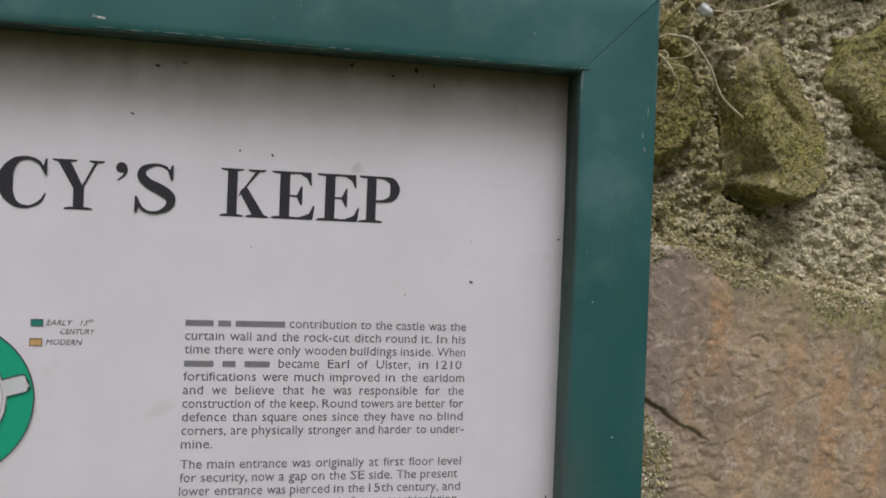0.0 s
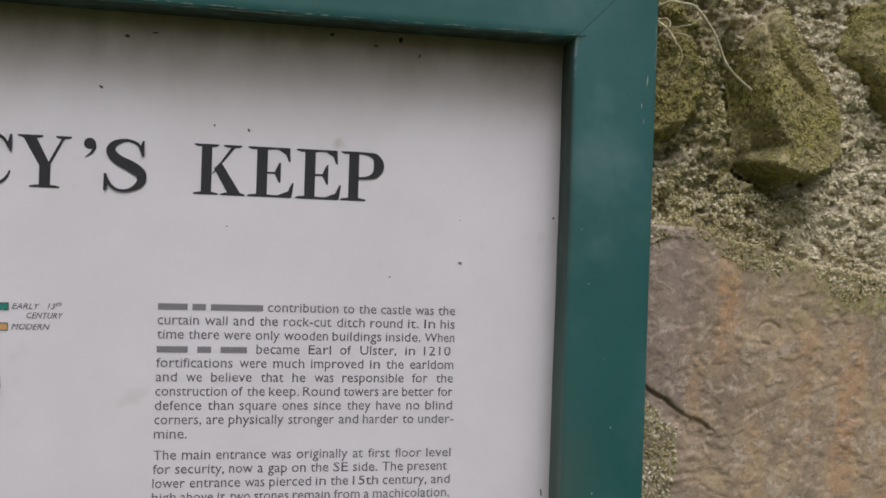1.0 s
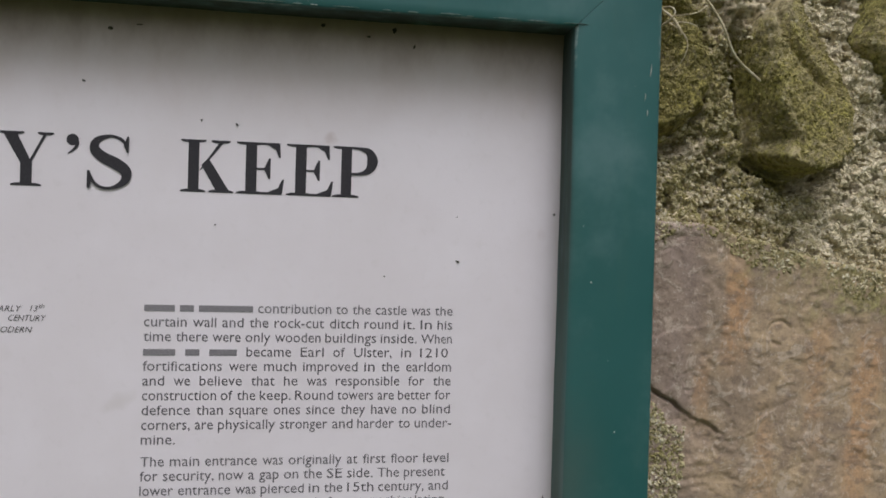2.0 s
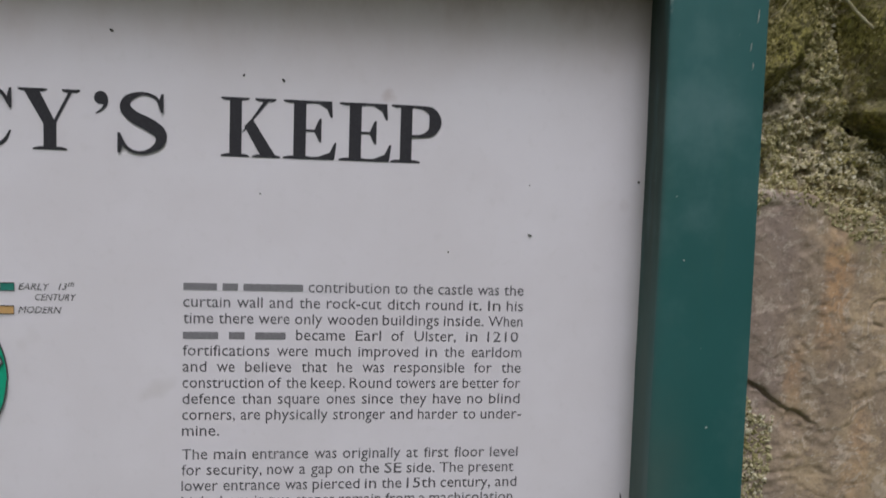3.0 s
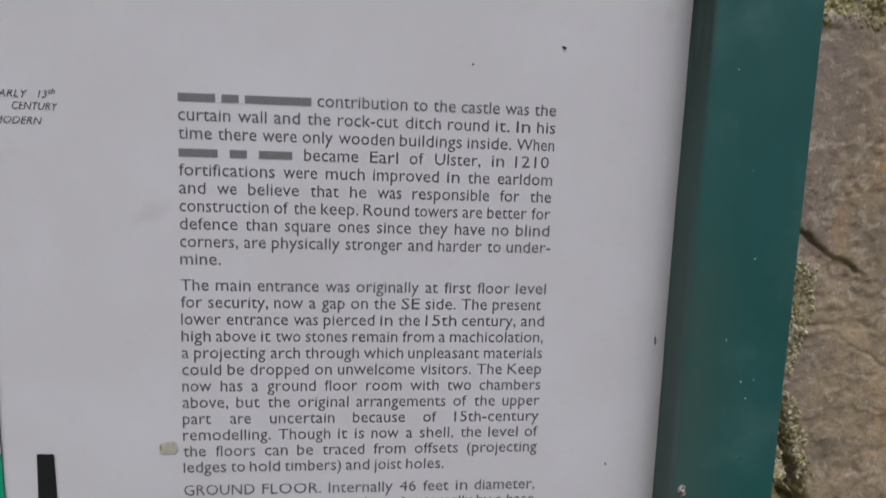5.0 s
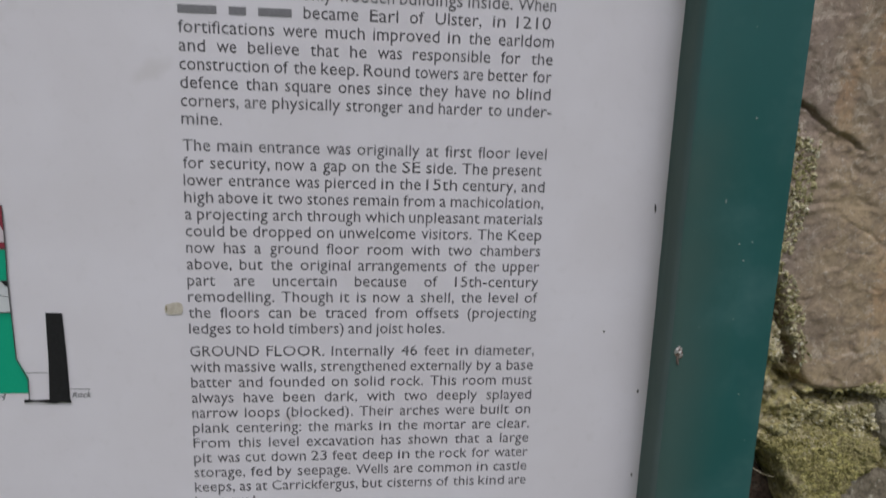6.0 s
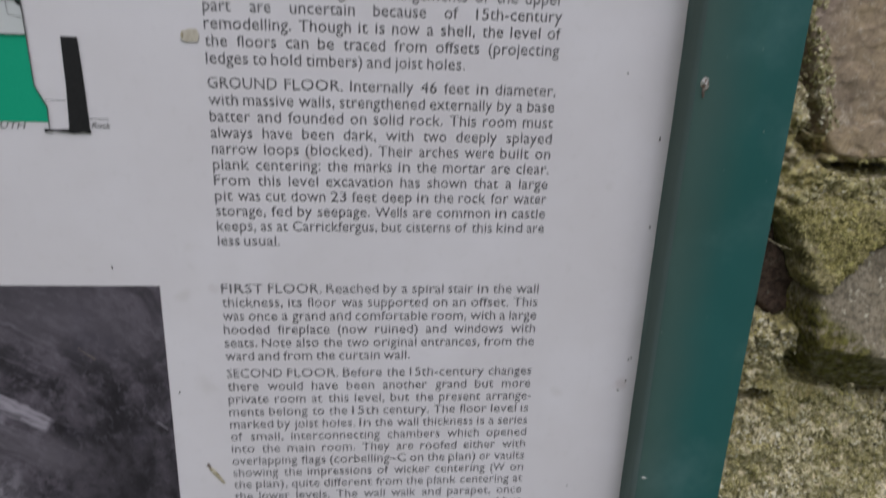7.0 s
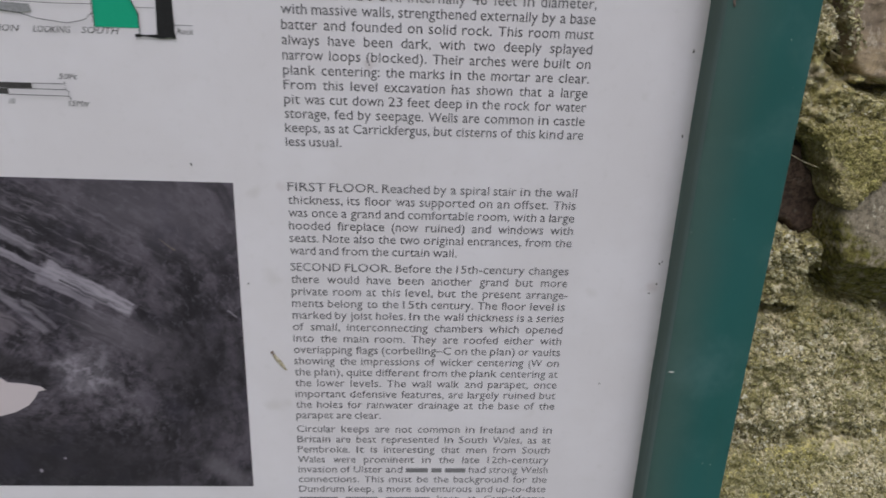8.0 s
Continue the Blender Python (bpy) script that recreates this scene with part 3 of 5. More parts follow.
# wet rough mortar beside the board
gx, gz = np.meshgrid(np.arange(0.235, 0.640, 0.0011), np.arange(0.83, 1.78, 0.0011), indexing="ij")
upper = 1 / (1 + np.exp(-(gz - 1.495) / 0.006))
rise = 0.0045 * fbm(gx, gz, 0.055, 1, 3) + 0.0032 * fbm(gx, gz, 0.016, 5, 3)
wx, wz = gx + 0.003 * fbm(gx, gz, 0.012, 8, 3), gz + 0.003 * fbm(gx, gz, 0.012, 9, 3)
rise = rise + (0.0016 + 0.0012 * upper) * pebbles(wx, wz, 0.0125, 3) * (0.6 + 0.5 * fbm(gx, gz, 0.03, 15, 2))
rise = rise + (0.0020 + 0.0008 * upper) * pebbles(wx, wz, 0.0062, 4) + 0.0028 * pebbles(0.62 * wx + 0.30 * wz, 1.15 * wz, 0.0052, 6) + 0.0016 * pebbles(gx, gz, 0.0036, 7) + 0.0014 * fbm(gx, gz, 0.0040, 11, 2)
rise = rise - 0.008 * np.clip(fbm(gx, gz, 0.03, 21, 2) - 0.55, 0, 1) - 0.016 * np.clip(fbm(gx, gz, 0.008, 25, 2) - 0.42, 0, 0.6) * (0.5 + 0.5 * upper)
rim = np.minimum(np.minimum(gx - 0.235, 0.640 - gx), np.minimum(gz - 0.83, 1.78 - gz))
# open joints: under the long stone and round the chipped corner of the large block
def joint(points, w, deep):
    d = np.full_like(gx, 1e9)
    for (ax, az), (bx, bz) in zip(points, points[1:]):
        t = np.clip(((gx - ax) * (bx - ax) + (gz - az) * (bz - az)) / ((bx - ax) ** 2 + (bz - az) ** 2), 0, 1)
        d = np.minimum(d, np.hypot(gx - ax - t * (bx - ax), gz - az - t * (bz - az)))
    return deep * np.clip(1.3 - (d + 0.003 * fbm(gx, gz, 0.012, 31, 2)) / w, 0, 1)


DARK = [(0.29, 1.190), (0.334, 1.184), (0.346, 1.160), (0.360, 1.142), (0.360, 1.120), (0.340, 1.117), (0.326, 1.124), (0.295, 1.140)]
hollow = joint([(0.300, 1.332), (0.311, 1.307), (0.320, 1.286), (0.328, 1.266), (0.340, 1.236), (0.348, 1.222), (0.362, 1.219), (0.41, 1.218)], 0.0036, 0.034) + joint([(0.332, 1.238), (0.344, 1.224), (0.356, 1.217)], 0.004, 0.022)
hollow = hollow + 0.028 * np.clip(inside(gx, gz, DARK) / 0.004 + 0.5, 0, 1)
hollow = hollow + joint([(0.364, 1.640), (0.370, 1.605), (0.375, 1.575), (0.381, 1.549), (0.412, 1.536), (0.436, 1.545)], 0.0065, 0.020) + joint([(0.295, 1.552), (0.326, 1.560)], 0.005, 0.016)
hollow = hollow + joint([(0.350, 1.095), (0.362, 1.078), (0.40, 1.068), (0.43, 1.067)], 0.004, 0.016) + joint([(0.28, 1.064), (0.343, 1.062)], 0.0045, 0.022)
BLOCK = [(0.20, 1.505), (0.303, 1.511), (0.346, 1.508), (0.382, 1.499), (0.437, 1.487), (0.493, 1.478), (0.60, 1.465), (0.61, 1.235),
       (0.50, 1.222), (0.40, 1.224), (0.378, 1.224), (0.352, 1.226), (0.344, 1.236), (0.331, 1.268), (0.323, 1.287), (0.314, 1.305), (0.303, 1.330), (0.20, 1.335)]
hollow = hollow + 0.016 * np.clip((inside(gx, gz, BLOCK) - 0.004) / 0.006, 0, 1)
gy = 0.046 - rise + hollow + 0.062 * np.clip(1 - rim / 0.02, 0, 1)
mortar = part("mortar", mesh_of("mortar", *sheet_of(gx, gy, gz), M_MORTAR, True), wall, "crumbling gritty lime mortar grown over with moss")


skin, grown, moss_cover = gy.copy(), np.ones(gy.shape), np.zeros(gy.shape)


def stone(outline, front, material, label, tilt=(0, 0), edge=0.012, lumps=0.003, grit=0.0008, back=0.066, ragged=0.004, seed=1, step=0.0011, steep=1.0, marks=None, fuzz=0.0):
    """One stone of the wall: a rounded, uneven face within an outline, sinking into the mortar round its edge."""
    xs, zs = [p[0] for p in outline], [p[1] for p in outline]
    i0, i1 = math.floor((min(xs) - 0.008 - 0.235) / step), math.ceil((max(xs) + 0.008 - 0.235) / step)
    j0, j1 = math.floor((min(zs) - 0.008 - 0.83) / step), math.ceil((max(zs) + 0.008 - 0.83) / step)
    x, z = np.meshgrid(0.235 + step * np.arange(i0, i1), 0.83 + step * np.arange(j0, j1), indexing="ij")
    sd = inside(x, z, outline) + ragged * fbm(x, z, 0.024, seed + 50, 3)
    cx, cz = sum(xs) / len(xs), sum(zs) / len(zs)
    k = np.clip(sd / edge, 0, 1)
    dome = np.sqrt(np.clip(1 - (1 - k) ** 2, 0, 1)) ** steep
    face = front + tilt[0] * (x - cx) + tilt[1] * (z - cz) - lumps * fbm(x, z, 0.05, seed, 3) - grit * fbm(x, z, 0.008, seed + 9, 3)
    if fuzz:
        fx, fz = x + 0.002 * fbm(x, z, 0.01, seed + 3, 2), z + 0.002 * fbm(x, z, 0.01, seed + 4, 2)
        face = face - fuzz * (pebbles(fx, fz, 0.0066, seed + 5) + 0.9 * pebbles(x, z, 0.0040, seed + 6) + 0.5 * fbm(x, z, 0.0036, seed + 7, 2))
    if marks:
        face = face + marks(x, z)
    y = back + (face - back) * dome
    # keep the outermost surface, for what lies on it
    a0, a1, b0, b1 = max(i0, 0), min(i1, skin.shape[0]), max(j0, 0), min(j1, skin.shape[1])
    cut = np.where(sd > -0.003, y, 9.0)[a0 - i0:a1 - i0, b0 - j0:b1 - j0]
    won = cut < skin[a0:a1, b0:b1]
    skin[a0:a1, b0:b1] = np.where(won, cut, skin[a0:a1, b0:b1])
    grown[a0:a1, b0:b1] = np.where(won, 1.0 if material in (M_MOSSY, M_CRUST_LIT) else 0.0, grown[a0:a1, b0:b1])
    moss_cover[a0:a1, b0:b1] = np.where(won, 1.0 if material in (M_OLIVE, M_LIME) else 0.5 if material == M_RIB else 0.0, moss_cover[a0:a1, b0:b1])
    return part("stone", mesh_of("stone", *sheet_of(x, y, z, sd > -0.003), material, True), wall, label)


def big_marks(x, z):
    """The split bed, a shallow ring and weathered scabs on the large stone."""
    crack_z = 1.4035 - 0.60 * (x - 0.30) + 0.0032 * fbm(x, z, 0.014, 71, 3)
    gone = 1 / (1 + np.exp((x - 0.354) / 0.003))
    out = 0.009 * np.exp(-((z - crack_z) / 0.0010) ** 2) * gone * (0.75 + 0.35 * fbm(x, z, 0.02, 79, 2))
    # the bed below the split has flaked a little deeper
    below = np.clip((crack_z - z) / 0.002, 0, 1) * np.clip((z - crack_z + 0.016) / 0.010, 0, 1)
    out = out + 0.0022 * below * gone * np.clip(0.6 + fbm(x, z, 0.012, 72, 2), 0, 1.3)
    ring = np.hypot(x - 0.395, z - 1.4375)
    out = out + 0.0016 * np.exp(-((ring - 0.0078) / 0.0009) ** 2) * ((x < 0.396) | (z > 1.440))
    bow = 1.362 + 0.027 * np.sqrt(np.clip((x - 0.369) / 0.030, 0, 4))
    out = out + 0.0004 * np.exp(-((z - bow) / 0.0011) ** 2) * ((x > 0.369) & (x < 0.411))
    for bed, x0, k in ((1.315, 0.355, 73), (1.331, 0.368, 74), (1.285, 0.372, 76)):
        out = out + 0.0011 * np.exp(-((z - bed - 0.5 * (0.39 - x) - 0.004 * fbm(x, z, 0.04, k, 3)) / 0.0008) ** 2) / (1 + np.exp(-(x - x0) / 0.004)) * (fbm(x, z, 0.03, k + 9, 2) > 0.0)
    striae = np.clip((x - 0.318) / 0.01, 0, 1) * np.clip((0.372 - x) / 0.01, 0, 1) * np.clip((1.372 - z) / 0.008, 0, 1) * np.clip((z - 1.325) / 0.01, 0, 1)
    out = out + 0.0009 * striae * np.clip(fbm(x * 0.22, z, 0.0042, 83, 2), 0, 1)
    scab = np.clip(fbm(x, z, 0.022, 77, 4) - 0.16, 0, 0.08) / 0.08
    pits = np.clip(fbm(x, z, 0.011, 78, 3) - 0.60, 0, 1)
    return out - 0.0007 * scab + 0.0012 * pits - 0.0003 * pebbles(x, z, 0.005, 75)


def facets(x, z):
    """Two worn facets: the foot and the left corner of the rounded stone."""
    low = np.clip(1.110 + 0.14 * (0.375 - x) - z, 0, 1)
    cheek = np.clip(0.3545 - x + 0.45 * (1.105 - z), 0, 1)
    return 1.05 * low + 1.6 * cheek


def ridges(x, z):
    """The long stone's cheek falling away left of a ridge, a groove across its head and a step above its foot."""
    crest = np.interp(z, [1.540, 1.562, 1.566, 1.578, 1.589, 1.613, 1.645, 1.670], [0.386, 0.392, 0.396, 0.391, 0.3835, 0.381, 0.3795, 0.386])
    crest = crest + 0.0012 * fbm(x, z, 0.012, 90, 2)
    out = 2.4 * np.clip(crest - x, 0, 0.010)
    # the groove
    line = np.interp(z, [1.600, 1.619, 1.631, 1.651, 1.660], [0.4145, 0.401, 0.392, 0.387, 0.384])
    out = out + 0.0075 * np.exp(-((x - line) / 0.0042) ** 2) * np.clip((z - 1.594) / 0.012, 0, 1)
    # the step on the cheek and the worn foot below it
    step = np.hypot((x - 0.387) / 1.5, z - 1.5625)
    out = out + 0.010 * np.exp(-(step / 0.0050) ** 2)
    out = out + 1.2 * np.clip(1.549 - 0.25 * (x - 0.395) - z, 0, 0.010) * (x < 0.414)
    return out + 0.0012 * fbm(x, z, 0.010, 92, 3)


def hole(x, z):
    """A dark hole in the moss and a fold below it."""
    out = 0.016 * np.exp(-(np.hypot(x - 0.3315, (z - 1.655) * 0.8) / 0.0045) ** 2)
    return out + 0.006 * np.exp(-((z - 1.643 + 0.3 * (x - 0.32)) / 0.004) ** 2)


stone(BLOCK, 0.035, M_BIG, "large flat block of brown and ochre sandstone with a split bed", (0, -0.06), 0.0032, 0.0007, 0.0002, seed=2, marks=big_marks, ragged=0.0012, back=0.053)
stone([(0.367, 1.637), (0.376, 1.646), (0.386, 1.660), (0.402, 1.666), (0.413, 1.645), (0.430, 1.614), (0.439, 1.590), (0.438, 1.557), (0.428, 1.548), (0.412, 1.5425), (0.400, 1.545), (0.389, 1.549), (0.380, 1.556), (0.378, 1.575), (0.374, 1.606), (0.371, 1.625)],
      0.020, M_RIB, "long mossy stone jutting from the mortar", (0.07, 0.17), 0.0050, 0.0018, 0.0008, seed=12, steep=0.75, marks=ridges, fuzz=0.0008, ragged=0.0016, back=0.056)
stone([(0.27, 1.682), (0.320, 1.682), (0.340, 1.673), (0.345, 1.657), (0.343, 1.633), (0.347, 1.605), (0.341, 1.582), (0.329, 1.569), (0.310, 1.561), (0.27, 1.558)],
      0.029, M_OLIVE, "rounded mossy stone beside the green frame", (0.05, 0.10), 0.013, 0.004, 0.001, seed=22, fuzz=0.0012, marks=hole)
stone([(0.451, 1.645), (0.458, 1.672), (0.50, 1.692), (0.58, 1.69), (0.59, 1.60), (0.545, 1.560), (0.512, 1.570), (0.494, 1.583), (0.481, 1.597), (0.466, 1.617)],
      0.026, M_LIME, "grey stone with moss in the upper mortar", (-0.10, 0.05), 0.010, 0.004, 0.001, seed=32, fuzz=0.0010)
stone([(0.29, 1.70), (0.345, 1.695), (0.43, 1.705), (0.50, 1.70), (0.53, 1.74), (0.47, 1.775), (0.33, 1.775)],
      0.030, M_OLIVE, "weathered grey stone above the rough mortar", (0, 0.1), 0.014, 0.004, 0.001, seed=36, fuzz=0.0012)
stone([(0.290, 1.204), (0.322, 1.207), (0.372, 1.201), (0.40, 1.195), (0.395, 1.174), (0.366, 1.154), (0.353, 1.141), (0.343, 1.150), (0.336, 1.165), (0.329, 1.182), (0.310, 1.193), (0.29, 1.194)],
      0.034, M_LIME, "stone covered with pale green moss", (-0.08, 0.16), 0.006, 0.003, 0.0012, seed=42, fuzz=0.0014)
stone(DARK, 0.054, M_DARKROCK, "dark brown stone set back in an open joint", (0, 0), 0.006, 0.0015, 0.0004, seed=52, back=0.075)
stone([(0.350, 1.145), (0.372, 1.166), (0.395, 1.175), (0.440, 1.163), (0.450, 1.100), (0.430, 1.072), (0.400, 1.073), (0.375, 1.078), (0.361, 1.083), (0.353, 1.092), (0.350, 1.115), (0.348, 1.135)],
      0.018, M_GREYMOSS_SHADED, "rounded grey stone with a green mossy foot", (0, 0.30), 0.0035, 0.0022, 0.0006, seed=62, steep=0.6, marks=facets, ragged=0.0018, back=0.062)
stone([(0.395, 1.225), (0.46, 1.222), (0.53, 1.218), (0.54, 1.185), (0.45, 1.178), (0.40, 1.188)],
      0.034, M_GREYROCK, "grey rubble stone under the large block", (0, 0.1), 0.010, 0.003, 0.001, seed=66)
stone([(0.465, 1.165), (0.53, 1.17), (0.60, 1.165), (0.60, 1.07), (0.54, 1.05), (0.47, 1.075)],
      0.030, M_MOSSY, "mossy rubble stone with a rounded face", (0, 0.1), 0.014, 0.004, 0.001, seed=68, fuzz=0.0014)
stone([(0.26, 1.058), (0.313, 1.056), (0.345, 1.062), (0.401, 1.066), (0.47, 1.06), (0.52, 1.03), (0.51, 0.978), (0.42, 0.972), (0.33, 0.966), (0.26, 0.972)],
      0.040, M_CRUST_LIT, "low stone under a crust of mortar and moss", (0, 0.08), 0.010, 0.005, 0.002, seed=72, ragged=0.007, fuzz=0.0020)
stone([(0.26, 0.962), (0.33, 0.956), (0.43, 0.964), (0.52, 0.968), (0.58, 0.95), (0.56, 0.87), (0.43, 0.855), (0.30, 0.86), (0.25, 0.88)],
      0.034, M_MOSSY, "long low stone smeared with green algae", (0, 0.06), 0.012, 0.004, 0.0014, seed=82, fuzz=0.0014)


# loose grit and moss tufts on the mortar and the overgrown stones
ragged_edge = fbm(gx, gz, 0.03, 66, 3)
left_edge = (gx < 0.331 + 0.006 * ragged_edge) & (gz > 1.31) & (gz < 1.385 + 0.02 * ragged_edge)
fringe = (inside(gx, gz, BLOCK) < 0.011 + 0.006 * ragged_edge) & (gz < 1.34) & (gz > 1.235) & (gx < 0.36)
top_edge = (gz > 1.492 - 0.25 * np.clip(gx - 0.36, 0, 1) + 0.012 * ragged_edge) & (gz < 1.52)
grown = np.where(left_edge | fringe, 0.8, np.where(top_edge, np.maximum(grown, 0.45), grown))
def grit_mat():
    m, t, b = nodes_of("grit_and_moss_tufts", 0.85, 0.25)
    g = t.nodes.new("ShaderNodeNewGeometry")
    ramp = t.nodes.new("ShaderNodeValToRGB")
    stops = ramp.color_ramp.elements
    stops[0].position, stops[0].color = 0.0, (0.10, 0.085, 0.045, 1)
    stops[1].position, stops[1].color = 1.0, (0.80, 0.75, 0.62, 1)
    for p, col in ((0.30, (0.33, 0.29, 0.15, 1)), (0.62, (0.58, 0.51, 0.31, 1)), (0.88, (0.66, 0.60, 0.44, 1))):
        stops.new(p).color = col
    t.links.new(g.outputs["Random Per Island"], ramp.inputs[0])
    mossy = calc(t, "MULTIPLY", steps(t, grain(t, 22, 4, 0.6), 0.40, 0.60), 0.65)
    across = calc(t, "ADD", axis(t, 0), calc(t, "MULTIPLY", calc(t, "SUBTRACT", grain(t, 30, 4, 0.6), 0.5), 0.10))
    clean = calc(t, "MULTIPLY", steps(t, across, 0.385, 0.445), steps(t, axis(t, 2), 1.46, 1.50))
    c = blend(t, calc(t, "MULTIPLY", mossy, calc(t, "SUBTRACT", 1.0, calc(t, "MULTIPLY", clean, 0.8))), ramp.outputs[0], (0.27, 0.24, 0.085))
    put_in(t, b.inputs["Base Color"], blend(t, calc(t, "MULTIPLY", clean, 0.45), c, (0.80, 0.72, 0.55)))
    return m


def tuft_mat():
    m, t, b = nodes_of("moss_tufts", 0.9, 0.15)
    g = t.nodes.new("ShaderNodeNewGeometry")
    c = blend(t, g.outputs["Random Per Island"], (0.14, 0.122, 0.04), (0.45, 0.395, 0.16))
    put_in(t, b.inputs["Base Color"], blend(t, calc(t, "MULTIPLY", steps(t, grain(t, 35, 4), 0.42, 0.62), 0.5), c, (0.40, 0.34, 0.19)))
    return m


def scatter(count, cover, seed, small, large):
    """Small angular grains lying on the outermost surface where the cover says so."""
    q = np.random.RandomState(seed)
    i, j = q.randint(50, skin.shape[0] - 30, count), q.randint(60, skin.shape[1] - 30, count)
    ok = (cover[i, j] > q.rand(count)) & (skin[i, j] < 0.062) & (fbm(gx[i, j], gz[i, j], 0.03, 60, 3) + 0.5 * q.rand(count) > -0.3)
    i, j = i[ok], j[ok]
    n = len(i)
    size = q.uniform(small, large, n) * np.where(q.rand(n) < 0.08, 1.6, 1.0)
    base = np.array([(1, 0, 0), (-1, 0, 0), (0, 1, 0), (0, -1, 0), (0, 0, 1), (0, 0, -1)], float)
    tri = np.array([(0, 2, 4), (2, 1, 4), (1, 3, 4), (3, 0, 4), (2, 0, 5), (1, 2, 5), (3, 1, 5), (0, 3, 5)])
    a = q.normal(size=(n, 3, 3))
    u = a[:, 0] / np.linalg.norm(a[:, 0], axis=1, keepdims=True)
    v = np.cross(u, a[:, 1])
    v /= np.linalg.norm(v, axis=1, keepdims=True)
    w = np.cross(u, v)
    turn = np.stack([u, v, w], 1)
    stretch = np.stack([q.uniform(0.8, 1.8, n), q.uniform(0.6, 1.1, n), q.uniform(0.5, 1.0, n)], -1)
    pts = np.einsum("kc,nc,ncd->nkd", base, stretch * size[:, None], turn)
    centre = np.stack([gx[i, j] + q.uniform(-0.0005, 0.0005, n), skin[i, j] + 0.1 * size, gz[i, j] + q.uniform(-0.0005, 0.0005, n)], -1)
    pts = pts + centre[:, None]
    faces = tri[None] + 6 * np.arange(n)[:, None, None]
    return pts.reshape(-1, 3).tolist(), faces.reshape(-1, 3).tolist()


grit = part("grit", mesh_of("grit", *scatter(190000, grown, 77, 0.0005, 0.0016), grit_mat()), wall, "loose grit on the mortar")
tagged(grit, kind="stuff")
tufts = part("moss", mesh_of("moss", *scatter(260000, moss_cover, 78, 0.0004, 0.0012), tuft_mat()), wall, "tiny olive moss tufts")
tagged(tufts, kind="stuff")


# ---- information board ----
board = new("information_board")
board.location = (0, 0, 0)
tagged(board, "white printed information board in dark green wooden frame on stone wall", "sign")

LEFT, RIGHT, FOOT, HEAD = -0.372, 0.2325, 0.865, 1.6150


def rail(k, label):
    """One side of the frame: a planed timber with eased edges, mitred at both ends."""
    section = [(0.0, 0.004), (-0.0012, -0.007), (-0.0030, -0.019), (-0.0033, -0.0260), (-0.0027, -0.0285), (-0.0010, -0.0298), (0.0022, -0.0302), (0.0095, -0.0303),
               (0.020, -0.0304), (0.034, -0.0303), (0.0440, -0.0300), (0.0466, -0.0292), (0.0478, -0.0272), (0.0480, -0.023), (0.0480, 0.034), (0.0, 0.034)]
    if k == 2:
        section[3:7] = [(-0.0033, -0.0284), (-0.0029, -0.0297), (-0.0018, -0.0302), (0.0022, -0.0303)]
    corners = [(LEFT, FOOT, -1, -1), (RIGHT, FOOT, 1, -1), (RIGHT, HEAD, 1, 1), (LEFT, HEAD, -1, 1)]
    a, b = corners[k], corners[(k + 1) % 4]
    n, vs, fs = len(section), [], []
    cuts = 90
    for i in range(cuts + 1):
        u = i / cuts
        for o, y in section:
            p = Vector((a[0] + a[2] * o, y, a[1] + a[3] * o))
            q = Vector((b[0] + b[2] * o, y, b[1] + b[3] * o))
            way = (q - p).normalized()
            gap = 0.00016 + 0.012 * max(0.0, o - 0.030)
            p, q = p + way * gap, q - way * gap
            c = p.lerp(q, u)
            wob = 0.00045 * noise.noise((c.x * 9 + k * 5, o * 40, c.z * 9)) if 0 < i < cuts else 0
            lip = 0.0007 * noise.noise((c.x * 38 + k * 5, 3.1, c.z * 38)) if y > -0.010 and o < 0 else 0
            vs.append((c.x + wob + lip, y + (wob if y < -0.02 else 0), c.z + wob + lip))
    for i in range(cuts):
        for j in range(n):
            m = (j + 1) % n
            fs.append([i * n + j, i * n + m, (i + 1) * n + m, (i + 1) * n + j])
    fs.append(list(range(n)))
    fs.append([cuts * n + j for j in range(n)][::-1])
    me = mesh_of("frame_rail", vs, fs, M_RAIL, True)
    bm = bmesh.new()
    bm.from_mesh(me)
    bmesh.ops.recalc_face_normals(bm, faces=bm.faces[:])
    for e in bm.edges:
        e.smooth = e.calc_face_angle(0) < 0.6
    bm.to_mesh(me)
    bm.free()
    return part("frame_rail", me, board, label)


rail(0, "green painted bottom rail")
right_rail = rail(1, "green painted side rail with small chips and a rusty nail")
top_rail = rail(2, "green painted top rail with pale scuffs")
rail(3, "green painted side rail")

panel = part("panel", mesh_of("panel", *box_data((LEFT - 0.004, 0.0, FOOT - 0.004), (RIGHT + 0.004, 0.010, HEAD + 0.004)), M_PANEL), board, "white printed panel, dirt and shade painted in under the top rail")
part("backing_board", mesh_of("backing_board", *box_data((LEFT, 0.0115, FOOT), (RIGHT, 0.030, HEAD)), M_BACK), board)


def flat(polys, y=-0.0002):
    """Flat shapes printed on the panel, one after another a hair further out."""
    vs, fs = [], []
    for k, poly in enumerate(polys):
        area = sum(p[0] * q[1] - q[0] * p[1] for p, q in zip(poly, poly[1:] + poly[:1]))
        if area < 0:
            poly = poly[::-1]
        fs.append(list(range(len(vs), len(vs) + len(poly))))
        vs += [(px, y - 0.00001 * k, pz) for px, pz in poly]
    return vs, fs


def printed(name, polys, material, label="", y=-0.0002, parent=None):
    vs, fs = flat(polys, y)
    return part(name, mesh_of(name, vs, fs, material), parent or panel, label)


